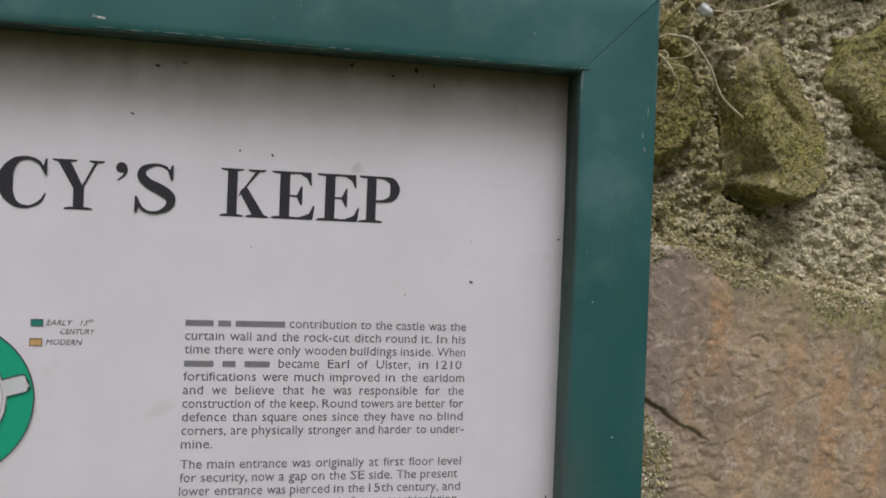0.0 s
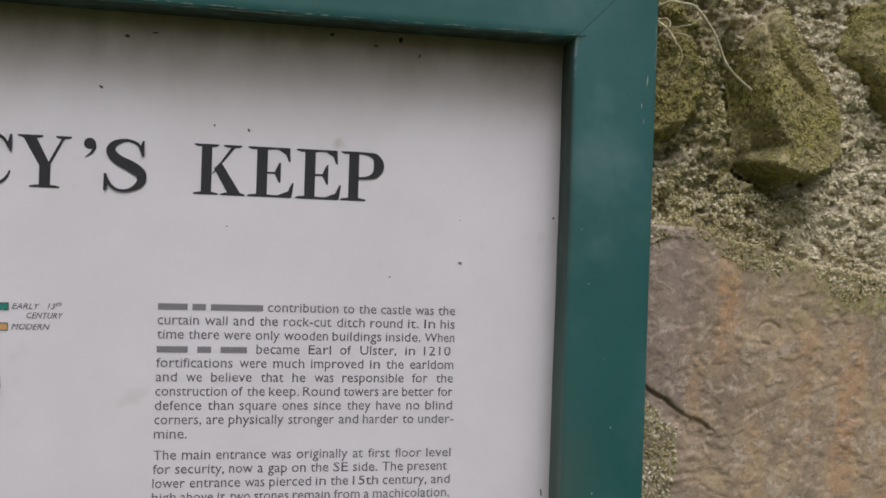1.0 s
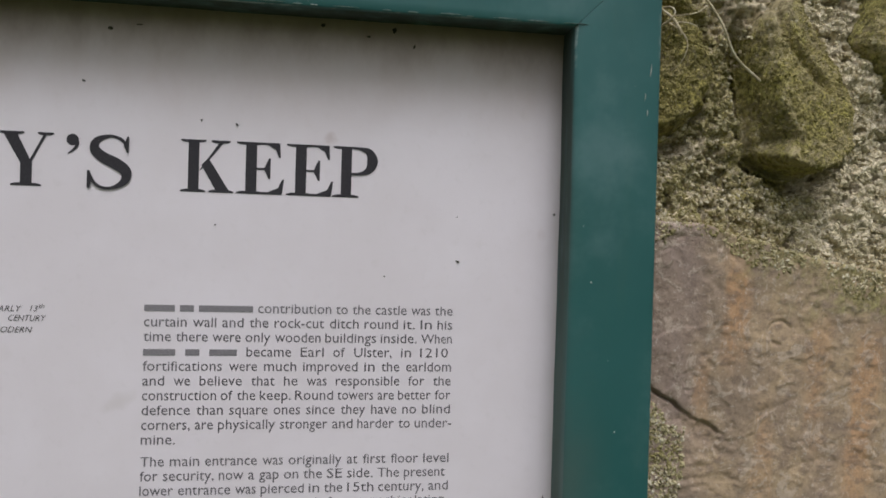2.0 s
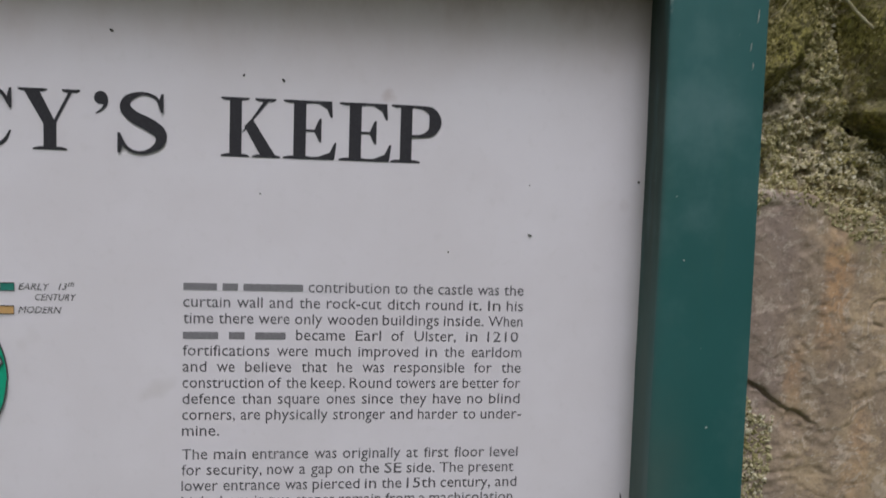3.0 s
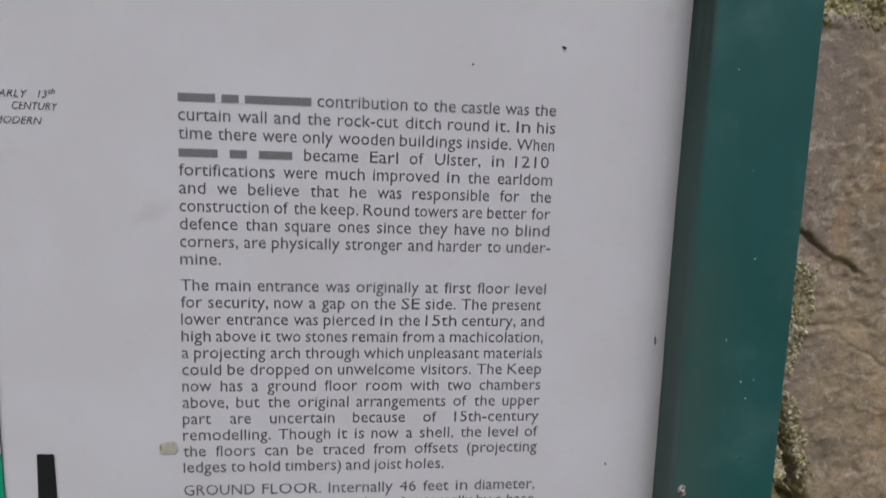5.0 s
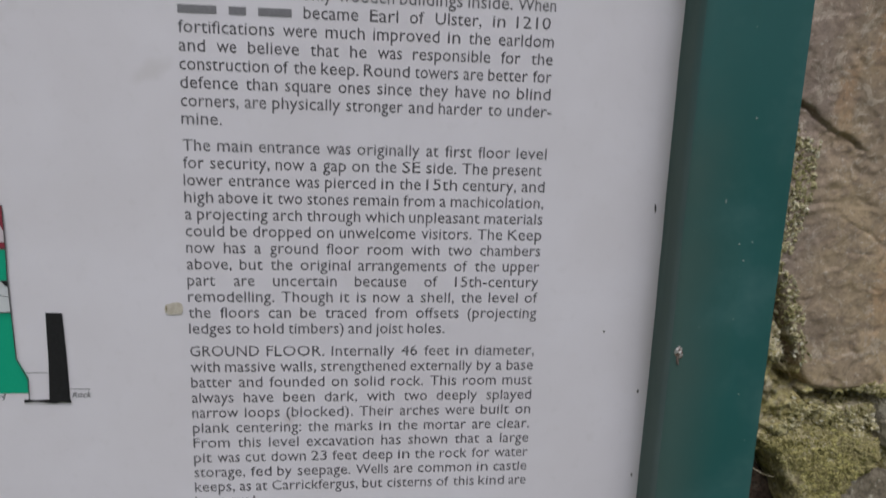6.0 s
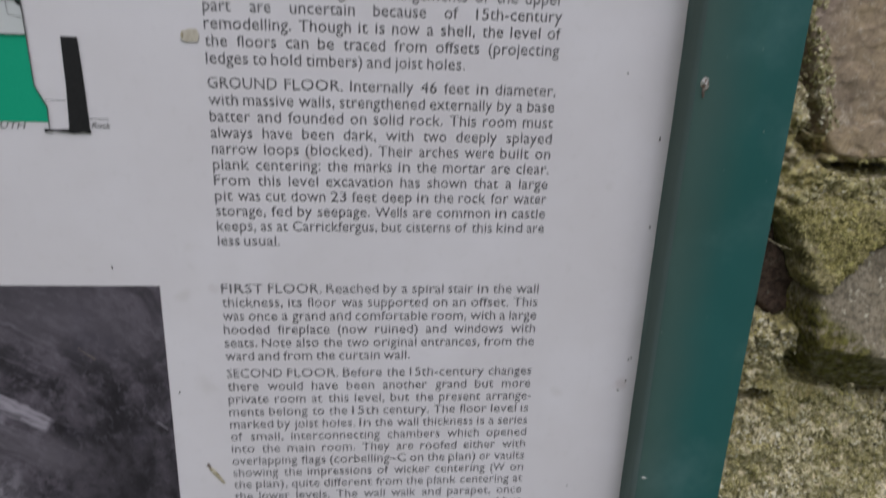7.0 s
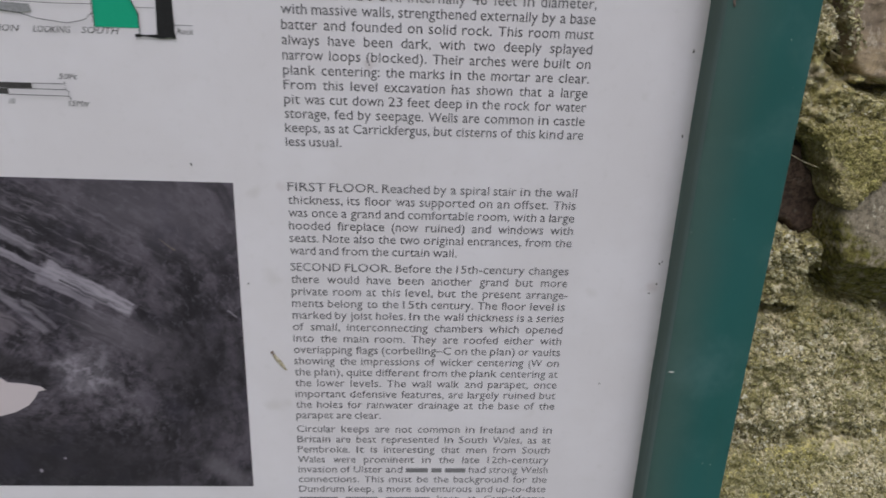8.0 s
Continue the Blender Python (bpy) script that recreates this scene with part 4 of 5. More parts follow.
def ribbon(path, closed=False):
    """Quads along a path of (x, z, width)."""
    out, n = [], len(path)
    edges = []
    for k in range(n):
        a, b = path[max(k - 1, 0)], path[min(k + 1, n - 1)]
        if closed:
            a, b = path[(k - 1) % n], path[(k + 1) % n]
        dx, dz = b[0] - a[0], b[1] - a[1]
        d = math.hypot(dx, dz) or 1
        x, z, w = path[k]
        edges.append(((x - dz / d * w / 2, z + dx / d * w / 2), (x + dz / d * w / 2, z - dx / d * w / 2)))
    for k in range(n if closed else n - 1):
        p, q = edges[k], edges[(k + 1) % n]
        out.append([p[0], q[0], q[1], p[1]])
    return out


def ribbon_mesh(name, path, material, label="", closed=False, y=-0.0003):
    return printed_joined(name, ribbon(path, closed), material, label, y)


def printed_joined(name, quads, material, label="", y=-0.0003):
    vs, fs = [], []
    for q in quads:
        fs.append(list(range(len(vs), len(vs) + len(q))))
        vs += [(px, y, pz) for px, pz in q]
    me = mesh_of(name, vs, fs, material)
    bm = bmesh.new()
    bm.from_mesh(me)
    bmesh.ops.remove_doubles(bm, verts=bm.verts[:], dist=1e-6)
    bm.normal_update()
    for f in bm.faces:
        if f.normal.y > 0:
            f.normal_flip()
    bm.to_mesh(me)
    bm.free()
    return part(name, me, panel, label)


# serif capitals of the heading, drawn in units of the cap height
def smooth_path(points, n=10):
    out = []
    for k in range(len(points) - 1):
        a, b, c, d = points[max(k - 1, 0)], points[k], points[k + 1], points[min(k + 2, len(points) - 1)]
        for q in range(n):
            u = q / n
            out.append(tuple(0.5 * (2 * b[i] + (c[i] - a[i]) * u + (2 * a[i] - 5 * b[i] + 4 * c[i] - d[i]) * u * u + (3 * b[i] - a[i] - 3 * c[i] + d[i]) * u ** 3) for i in range(3)))
    out.append(points[-1])
    return out


def foot(x0, x1, z, up):
    """A thin bracketed serif."""
    s = 1 if up else -1
    m, h = (x0 + x1) / 2, (x1 - x0) / 2
    return [(x0, z), (x1, z), (x1, z + s * 0.03), (m + h * 0.62, z + s * 0.055), (m - h * 0.62, z + s * 0.055), (x0, z + s * 0.03)]


def stem(x0, x1, z0=0.0, z1=1.0):
    return [(x0, z0), (x1, z0), (x1, z1), (x0, z1)]


def glyph(c):
    if c == "K":
        return [stem(0.15, 0.365), foot(0, 0.50, 0, True), foot(0, 0.50, 1, False),
                [(0.36, 0.40), (0.42, 0.44), (0.86, 0.97), (0.77, 0.97)], [(0.41, 0.52), (0.55, 0.66), (0.98, 0.03), (0.71, 0.03)],
                foot(0.56, 1.06, 0, True), foot(0.60, 0.98, 1, False)]
    if c == "E":
        return [stem(0.18, 0.40), foot(0, 0.55, 0, True), foot(0, 0.55, 1, False), [(0.34, 0.955), (0.86, 0.955), (0.86, 1.0), (0.34, 1.0)],
                [(0.62, 0.955), (0.86, 0.955), (0.875, 0.72), (0.84, 0.72), (0.77, 0.87)], [(0.34, 0), (0.90, 0), (0.92, 0.045), (0.34, 0.045)],
                [(0.62, 0.045), (0.92, 0.045), (0.95, 0.30), (0.915, 0.30), (0.83, 0.13)], [(0.40, 0.47), (0.60, 0.47), (0.60, 0.51), (0.40, 0.51)],
                [(0.54, 0.49), (0.64, 0.30), (0.675, 0.30), (0.675, 0.70), (0.64, 0.70)]]
    if c == "P":
        arc = [(0.36, 0.975, 0.05), (0.56, 0.965, 0.06), (0.74, 0.90, 0.15), (0.81, 0.725, 0.225), (0.74, 0.55, 0.15), (0.56, 0.475, 0.06), (0.36, 0.465, 0.045)]
        return [stem(0.17, 0.385), foot(0, 0.54, 0, True), foot(0, 0.46, 1, False)] + ribbon(smooth_path(arc, 6))
    if c == "Y":
        return [[(0.09, 0.97), (0.34, 0.97), (0.62, 0.42), (0.41, 0.42)], [(0.82, 0.97), (0.88, 0.97), (0.60, 0.42), (0.54, 0.42)], stem(0.41, 0.62, 0, 0.44),
                foot(0.24, 0.79, 0, True), foot(0.0, 0.47, 1, False), foot(0.71, 1.0, 1, False)]
    if c == "S":
        arc = [(0.72, 0.80, 0.04), (0.62, 0.93, 0.06), (0.42, 0.985, 0.06), (0.20, 0.90, 0.13), (0.15, 0.75, 0.18), (0.28, 0.60, 0.20), (0.52, 0.48, 0.22),
               (0.71, 0.34, 0.20), (0.70, 0.16, 0.15), (0.52, 0.03, 0.07), (0.32, 0.01, 0.055), (0.16, 0.10, 0.06), (0.07, 0.28, 0.045)]
        return ribbon(smooth_path(arc, 6)) + [[(0.67, 0.82), (0.73, 0.99), (0.765, 0.99), (0.765, 0.68), (0.73, 0.68)], [(0.03, 0.0), (0.075, 0.0), (0.13, 0.18), (0.075, 0.33), (0.03, 0.33)]]
    if c == "C":
        arc = [(0.86, 0.30, 0.03), (0.76, 0.12, 0.06), (0.55, 0.015, 0.06), (0.32, 0.07, 0.12), (0.17, 0.28, 0.23), (0.14, 0.50, 0.27), (0.17, 0.72, 0.23), (0.32, 0.93, 0.12), (0.55, 0.985, 0.06),
               (0.74, 0.90, 0.06), (0.84, 0.72, 0.04)]
        return ribbon(smooth_path(arc, 6)) + [[(0.80, 0.80), (0.85, 0.99), (0.885, 0.99), (0.885, 0.66), (0.85, 0.66)]]
    dot = [(0.13 + 0.11 * math.cos(k * math.pi / 8), 0.89 + 0.11 * math.sin(k * math.pi / 8)) for k in range(16)]
    return [dot] + ribbon(smooth_path([(0.19, 0.90, 0.10), (0.21, 0.80, 0.07), (0.15, 0.70, 0.045), (0.05, 0.63, 0.02)], 5))


CAP = 0.0287
for c, x0, wide in (("C", -0.1045, 1.02), ("Y", -0.0760, 0.97), ("'", -0.0425, 1.0), ("S", -0.0318, 1.0), ("K", 0.0170, 0.93), ("E", 0.0467, 0.95), ("E", 0.0738, 0.95), ("P", 0.0994, 0.95)):
    shapes = [[(x0 + px * CAP * wide, 1.5146 + pz * CAP) for px, pz in poly] for poly in glyph(c)]
    printed("title_letter", shapes, M_BLACK, "black serif heading letter")


# body text: sans serif, set to a justified column
def word_mesh(word, size, xs, shear=0.0, bold=0.0):
    """Outline of a word as vertices and faces, its left edge at 0 and its baseline at 0."""
    data = bpy.data.curves.new("word", "FONT")
    data.body, data.size, data.resolution_u, data.offset = word, 1.0, 2, bold
    ob = new("word", data)
    me = ob.to_mesh()
    v = np.zeros(len(me.vertices) * 3)
    me.vertices.foreach_get("co", v)
    v = v.reshape(-1, 3)
    fs = [list(p.vertices) for p in me.polygons]
    ob.to_mesh_clear()
    bpy.data.objects.remove(ob)
    bpy.data.curves.remove(data)
    x, z = v[:, 0] - v[:, 0].min(), v[:, 1]
    # a taller lower case than the built-in face has
    z = np.where(z < 0.449, z * 1.13, 0.507 + (z - 0.449) * 0.75)
    x = (x + shear * z) * xs * size
    return x, z * size, fs, float(x.max())


SIZE, XS = 0.0076, 0.985
# advance widths of a composing machine's grotesque, in its units
ADVANCE = {c: w for w, chars in ((3, "ijl.,:'"), (4, "ftrsI()-"), (5, "acgvxyzJ"), (5.4, "e"), (6, "bdhknopquPS0123456789"), (7, "BCEFLTZ"), (7.5, "w"),
                                 (8, "ADGHKNOQRUVXY\u2013"), (9, "mMW")) for c in chars}
UNIT = 0.000690
LINE_Y = -0.0002


def bar(width):
    x = np.array([0, width, width, 0])
    return x, np.array([0.0003, 0.0003, 0.0038, 0.0038]), [[0, 1, 2, 3]], width


def text_line(line, x0, z, width=None, size=SIZE, xs=XS, material=None, shear=0.0, bold=0.0, name="text_line", gap=0.0022):
    """One printed line; with a width its words are spread to fill it. '#12' stands for a blanked word 12 mm wide."""
    words = []
    for w in line.split():
        if w[0] == "#":
            words.append(bar(float(w[1:]) / 1000))
        else:
            wx, wz, wf, wd = word_mesh(w, size, xs, shear, bold)
            set_to = UNIT * (sum(ADVANCE[c] for c in w) - 0.5)
            words.append((wx * set_to / wd, wz, wf, set_to))
    total = sum(w[3] for w in words)
    space = (width - total) / max(1, len(words) - 1) if width else gap
    if width and space < 0.0024:
        k = (width - 0.0024 * (len(words) - 1)) / total
        words = [(x * k, zz, f, wd * k) for x, zz, f, wd in words]
        space = 0.0024
    vs, fs, x, dull = [], [], x0, []
    for wx, wz, wf, wd in words:
        base = len(vs)
        dull += [1 if len(wx) == 4 and len(wf) == 1 and wd > 0.005 else 0] * len(wf)
        vs += [(x + a, LINE_Y, z + b) for a, b in zip(wx, wz)]
        fs += [[base + i for i in f] for f in wf]
        x += wd + space
    me = mesh_of(name, vs, fs, material or M_TEXT)
    me.materials.append(M_BAR)
    me.polygons.foreach_set("material_index", dull)
    return part(name, me, panel)


COLUMN = 0.170
PARAGRAPHS = [
    (1.4505, 0.00806, """#16 #7.4 #29 contribution to the castle was the
curtain wall and the rock-cut ditch round it. In his
time there were only wooden buildings inside. When
#16.8 #7.5 #14.7 became Earl of Ulster, in 1210
fortifications were much improved in the earldom
and we believe that he was responsible for the
construction of the keep. Round towers are better for
defence than square ones since they have no blind
corners, are physically stronger and harder to under-
mine."""),
    (1.3660, 0.00799, """The main entrance was originally at first floor level
for security, now a gap on the SE side. The present
lower entrance was pierced in the 15th century, and
high above it two stones remain from a machicolation,
a projecting arch through which unpleasant materials
could be dropped on unwelcome visitors. The Keep
now has a ground floor room with two chambers
above, but the original arrangements of the upper
part are uncertain because of 15th-century
remodelling. Though it is now a shell, the level of
the floors can be traced from offsets (projecting
ledges to hold timbers) and joist holes."""),
    (1.2665, 0.00803, """GROUND FLOOR. Internally 46 feet in diameter,
with massive walls, strengthened externally by a base
batter and founded on solid rock. This room must
always have been dark, with two deeply splayed
narrow loops (blocked). Their arches were built on
plank centering: the marks in the mortar are clear.
From this level excavation has shown that a large
pit was cut down 23 feet deep in the rock for water
storage, fed by seepage. Wells are common in castle
keeps, as at Carrickfergus, but cisterns of this kind are
less usual."""),
    (1.1594, 0.00798, """FIRST FLOOR. Reached by a spiral stair in the wall
thickness, its floor was supported on an offset. This
was once a grand and comfortable room, with a large
hooded fireplace (now ruined) and windows with
seats. Note also the two original entrances, from the
ward and from the curtain wall."""),
    (1.1088, 0.00812, """SECOND FLOOR. Before the 15th-century changes
there would have been another grand but more
private room at this level, but the present arrange-
ments belong to the 15th century. The floor level is
marked by joist holes. In the wall thickness is a series
of small, interconnecting chambers which opened
into the main room. They are roofed either with
overlapping flags (corbelling\u2013C on the plan) or vaults
showing the impressions of wicker centering (W on
the plan), quite different from the plank centering at
the lower levels. The wall walk and parapet, once
important defensive features, are largely ruined but
the holes for rainwater drainage at the base of the
parapet are clear."""),
    (0.9925, 0.00812, """Circular keeps are not common in Ireland and in
Britain are best represented in South Wales, as at
Pembroke. It is interesting that men from South
Wales were prominent in the late 12th-century
invasion of Ulster and #15 #7 #14 had strong Welsh
connections. This must be the background for the
Dundrum keep, a more adventurous and up-to-date
#26 #22 #30 keep at Carrickfergus"""),
]
SHORT = ("mine.", "ledges to", "less usual", "ward and", "parapet are")
for top, pitch, text in PARAGRAPHS:
    for k, line in enumerate(text.split("\n")):
        full = None if line.startswith(SHORT) else COLUMN - (0.002 if line.endswith("1210") or line.endswith("present") else 0)
        if line.endswith("-"):
            full = COLUMN + 0.001
        text_line(line, 0.0, top - 0.0019 - k * pitch, full)

# hand lettering and drawings


def lettering(s, x0, x1, z, cap):
    size = cap / 0.682
    x, zz, fs, w = word_mesh(s, size, 1.0, 0.28, 0.0)
    vs = [((x0 + a * (x1 - x0) / w), LINE_Y, z + b) for a, b in zip(x, zz)]
    return part("hand_lettering", mesh_of("hand_lettering", vs, fs, M_HAND), panel)


def swatch(x0, x1, z0, z1, material, label, parent=None):
    vs, fs = flat([[(x0, z0), (x1, z0), (x1, z1), (x0, z1)]])
    ob = part("key_swatch", mesh_of("key_swatch", vs, fs, material), panel, label)
    line = [(x0, z0, 0.0005), (x1, z0, 0.0005), (x1, z1, 0.0005), (x0, z1, 0.0005)]
    part("outline", mesh_of("outline", *flat(ribbon(line, True), -0.0006), M_PEN), ob)
    return ob


swatch(-0.0842, -0.0778, 1.4472, 1.4510, M_TEAL, "small green colour key with a black outline")
swatch(-0.0846, -0.0780, 1.4360, 1.4400, M_TAN, "small tan colour key with a black outline")
lettering("EARLY", -0.0762, -0.0620, 1.4477, 0.0031)
lettering("13", -0.0580, -0.0540, 1.4479, 0.0031)
lettering("th", -0.0540, -0.0508, 1.4497, 0.0022)
lettering("CENTURY", -0.0690, -0.0498, 1.4427, 0.0031)
lettering("MODERN", -0.0762, -0.0565, 1.4365, 0.0031)


def circle(cx, cz, r, w, n=96, a0=0.0, a1=2 * math.pi):
    return [(cx + r * math.cos(a0 + (a1 - a0) * k / n), cz + r * math.sin(a0 + (a1 - a0) * k / n), w) for k in range(n)]


# plan of the round tower
CX, CZ = -0.1250, 1.4045
plan = ribbon_mesh("tower_plan", circle(CX, CZ, 0.0368, 0.0144), M_GREEN, "green ring plan of the round tower", True)
part("outer_line", mesh_of("outer_line", *flat(ribbon(circle(CX, CZ, 0.0440, 0.0007), True), -0.0006), M_PEN), plan)
part("inner_line", mesh_of("inner_line", *flat(ribbon(circle(CX, CZ, 0.0296, 0.0006), True), -0.0006), M_PEN), plan)
part("inner_step", mesh_of("inner_step", *flat(ribbon(circle(CX, CZ, 0.0276, 0.0003), True), -0.0006), M_GREY), plan)
slot = [(-0.0985, 1.4165), (-0.0885, 1.4195), (-0.0860, 1.4192), (-0.0838, 1.4150), (-0.0830, 1.4125), (-0.0850, 1.4098), (-0.0955, 1.4068)]
part("window_slot", mesh_of("window_slot", *flat([slot], -0.0009), M_PALE), plan)
part("slot_line", mesh_of("slot_line", *flat(ribbon([(px, pz, 0.0006) for px, pz in slot]), -0.0012), M_PEN), plan)
part("slot_shade", mesh_of("slot_shade", *flat([[(-0.0858, 1.4185), (-0.0835, 1.4150), (-0.0842, 1.4140)], [(-0.0832, 1.4128), (-0.0848, 1.4105), (-0.0838, 1.4128)]], -0.0015), M_SOOT), plan)

# section through the tower
def shape(name, pts, material, parent, y=-0.0006):
    return part(name, mesh_of(name, *flat([pts], y), material), parent)


def line(pts, w, parent, material=None, y=-0.0012):
    return part("line", mesh_of("line", *flat(ribbon([(px, pz, w) for px, pz in pts]), y), material or M_PEN), parent)


section = printed("tower_section", [[(-0.0985, 1.2465), (-0.0752, 1.2465), (-0.0748, 1.2540), (-0.0795, 1.2640), (-0.0800, 1.2870), (-0.0985, 1.2870)]], M_GREEN, "coloured section drawing through the tower wall")
shape("masonry", [(-0.0985, 1.3022), (-0.0805, 1.3022), (-0.0800, 1.3170), (-0.0985, 1.3170)], M_GREEN, section)
shape("masonry", [(-0.0985, 1.2870), (-0.0800, 1.2870), (-0.0803, 1.3022), (-0.0985, 1.3022)], M_PALE, section)
shape("masonry", [(-0.0985, 1.3170), (-0.0800, 1.3170), (-0.0800, 1.3375), (-0.0985, 1.3375)], M_MAROON, section)
shape("opening", [(-0.0860, 1.3205), (-0.0803, 1.3205), (-0.0801, 1.3255), (-0.0815, 1.3285), (-0.0840, 1.3298), (-0.0860, 1.3298)], M_PINK, section, -0.0009)
shape("corbel", [(-0.0832, 1.3022), (-0.0805, 1.3022), (-0.0802, 1.2995), (-0.0818, 1.3000)], M_SOOT, section, -0.0009)
line([(-0.0985, 1.3375), (-0.0798, 1.3375), (-0.0798, 1.3170), (-0.0802, 1.3022), (-0.0798, 1.2870), (-0.0793, 1.2640), (-0.0748, 1.2540), (-0.0750, 1.2435)], 0.0005, section)
line([(-0.0985, 1.2870), (-0.0800, 1.2870)], 0.0005, section)
line([(-0.0985, 1.3022), (-0.0803, 1.3022)], 0.0004, section)
line([(-0.0985, 1.3178), (-0.0800, 1.3178)], 0.0004, section)
line([(-0.0985, 1.2870), (-0.0985, 1.2465)], 0.0004, section)
line([(-0.0868, 1.3018), (-0.0862, 1.2958), (-0.0806, 1.2945)], 0.0003, section)
line([(-0.0755, 1.2572), (-0.0660, 1.2572)], 0.0003, section)
line([(-0.0567, 1.2488), (-0.0470, 1.2488)], 0.0003, section)
line([(-0.150, 1.2588), (-0.118, 1.2580), (-0.0985, 1.2582)], 0.0003, section)
line([(-0.150, 1.2540), (-0.136, 1.2525), (-0.128, 1.2500), (-0.112, 1.2480), (-0.103, 1.2500), (-0.0985, 1.2540)], 0.0004, section)
shape("hatching", [(-0.152, 1.2542), (-0.136, 1.2526), (-0.130, 1.2535), (-0.131, 1.2572), (-0.152, 1.2580)], M_GREY, section)
shape("rock_pillar", [(-0.0662, 1.2425), (-0.0566, 1.2425), (-0.0568, 1.2640), (-0.0575, 1.2866), (-0.0650, 1.2868), (-0.0652, 1.2640)], M_SOOT, section)
shape("rock_edge", [(-0.0775, 1.2418), (-0.0730, 1.2424), (-0.0690, 1.2420), (-0.0640, 1.2414), (-0.0600, 1.2420), (-0.0560, 1.2416), (-0.0562, 1.2432), (-0.0660, 1.2436), (-0.0720, 1.2432), (-0.0775, 1.2436)], M_SOOT, section, -0.0009)
lettering("Rock", -0.0558, -0.0468, 1.2440, 0.0028)
lettering("ION", -0.1490, -0.1378, 1.2428, 0.0033)
lettering("LOOKING", -0.1310, -0.1112, 1.2428, 0.0033)
lettering("SOUTH", -0.1060, -0.0858, 1.2430, 0.0033)

# scale bar
scale = printed("scale_bar", [[(-0.205, 1.2128), (-0.1362, 1.2128), (-0.1362, 1.2158), (-0.205, 1.2158)], [(-0.205, 1.2094), (-0.1490, 1.2094), (-0.1490, 1.2126), (-0.205, 1.2126)]], M_PEN, "drawn black and white scale bar")
line([(-0.1490, 1.2158), (-0.1178, 1.2158), (-0.1180, 1.2127), (-0.1165, 1.2118), (-0.1163, 1.2092), (-0.1490, 1.2094)], 0.0004, scale)
line([(-0.1490, 1.2127), (-0.1180, 1.2127)], 0.0004, scale)
line([(-0.1178, 1.2158), (-0.1180, 1.2172)], 0.0004, scale)
line([(-0.1163, 1.2094), (-0.1158, 1.2072)], 0.0004, scale)
lettering("50Ft", -0.1215, -0.1112, 1.2182, 0.0030)
lettering("15Mtr", -0.1180, -0.1062, 1.2036, 0.0030)
lettering("10", -0.1500, -0.1465, 1.2040, 0.0028)

# photograph
photo = printed("photograph", [[(-0.300, 0.9465), (-0.0308, 0.9465), (-0.0312, 1.1616), (-0.300, 1.1625)]], M_PHOTO, "dark black and white photograph of ruined stonework")
shape("bright_opening", [(-0.235, 1.0420), (-0.186, 1.0320), (-0.180, 1.0268), (-0.171, 1.0262), (-0.160, 1.0242), (-0.157, 1.0215), (-0.162, 1.0205), (-0.1645, 1.0160), (-0.1695, 1.0100), (-0.179, 1.0045), (-0.190, 1.0012), (-0.235, 1.0040)], M_PINK, photo)
rnd = random.Random(5)

# dirt on the panel
def speck(x, z, w, h, turn=0.0, material=None, name="dirt_speck"):
    n, pts = 9, []
    for k in range(n):
        a = 2 * math.pi * k / n
        r = rnd.uniform(0.75, 1.2)
        u, v = w / 2 * r * math.cos(a), h / 2 * r * math.sin(a)
        pts.append((u * math.cos(turn) - v * math.sin(turn), u * math.sin(turn) + v * math.cos(turn)))
    vs = [(x + u, -0.0002, z + v) for u, v in pts] + [(x + 0.6 * u, -0.0009, z + 0.6 * v) for u, v in pts]
    fs = [[k, (k + 1) % n, n + (k + 1) % n, n + k] for k in range(n)] + [[n + k for k in range(n)]]
    return part(name, mesh_of(name, vs, fs, material or M_DIRT), panel)


for x, z, w, h, turn in ((-0.021, 1.601, 0.0026, 0.0018, 0), (-0.034, 1.572, 0.0022, 0.0012, -0.5), (0.0275, 1.554, 0.0011, 0.0014, 0), (0.0465, 1.5525, 0.0011, 0.0020, 0.6),
                         (0.092, 1.6105, 0.0028, 0.0022, 0.3), (0.1175, 1.606, 0.0030, 0.0012, 0), (0.132, 1.6105, 0.0028, 0.0034, 0), (0.1435, 1.602, 0.0012, 0.0028, -0.3),
                         (0.172, 1.480, 0.0022, 0.0010, -0.4), (0.229, 1.509, 0.0016, 0.0014, 0), (0.036, 1.497, 0.0010, 0.0008, 0), (-0.006, 1.604, 0.0040, 0.0007, 0),
                         (0.226, 1.116, 0.0014, 0.0018, 0), (0.222, 1.096, 0.0016, 0.0012, 0), (0.226, 1.102, 0.0012, 0.0026, -0.4), (-0.026, 1.098, 0.0012, 0.0016, 0),
                         (0.228, 1.196, 0.0010, 0.0024, 0), (0.198, 1.030, 0.0009, 0.0009, 0), (-0.054, 1.172, 0.0009, 0.0028, 0.4), (0.206, 1.277, 0.0012, 0.0012, 0),
                         (0.227, 1.244, 0.0011, 0.0030, 0), (0.227, 1.341, 0.0010, 0.0072, 0.1), (0.2275, 1.117, 0.0008, 0.0024, 0), (0.130, 1.4705, 0.0010, 0.0010, 0), (0.171, 1.5055, 0.0008, 0.0008, 0)):
    k = 1.0 if z > 1.45 else 0.75
    speck(x, z, w * k, h * k, turn)
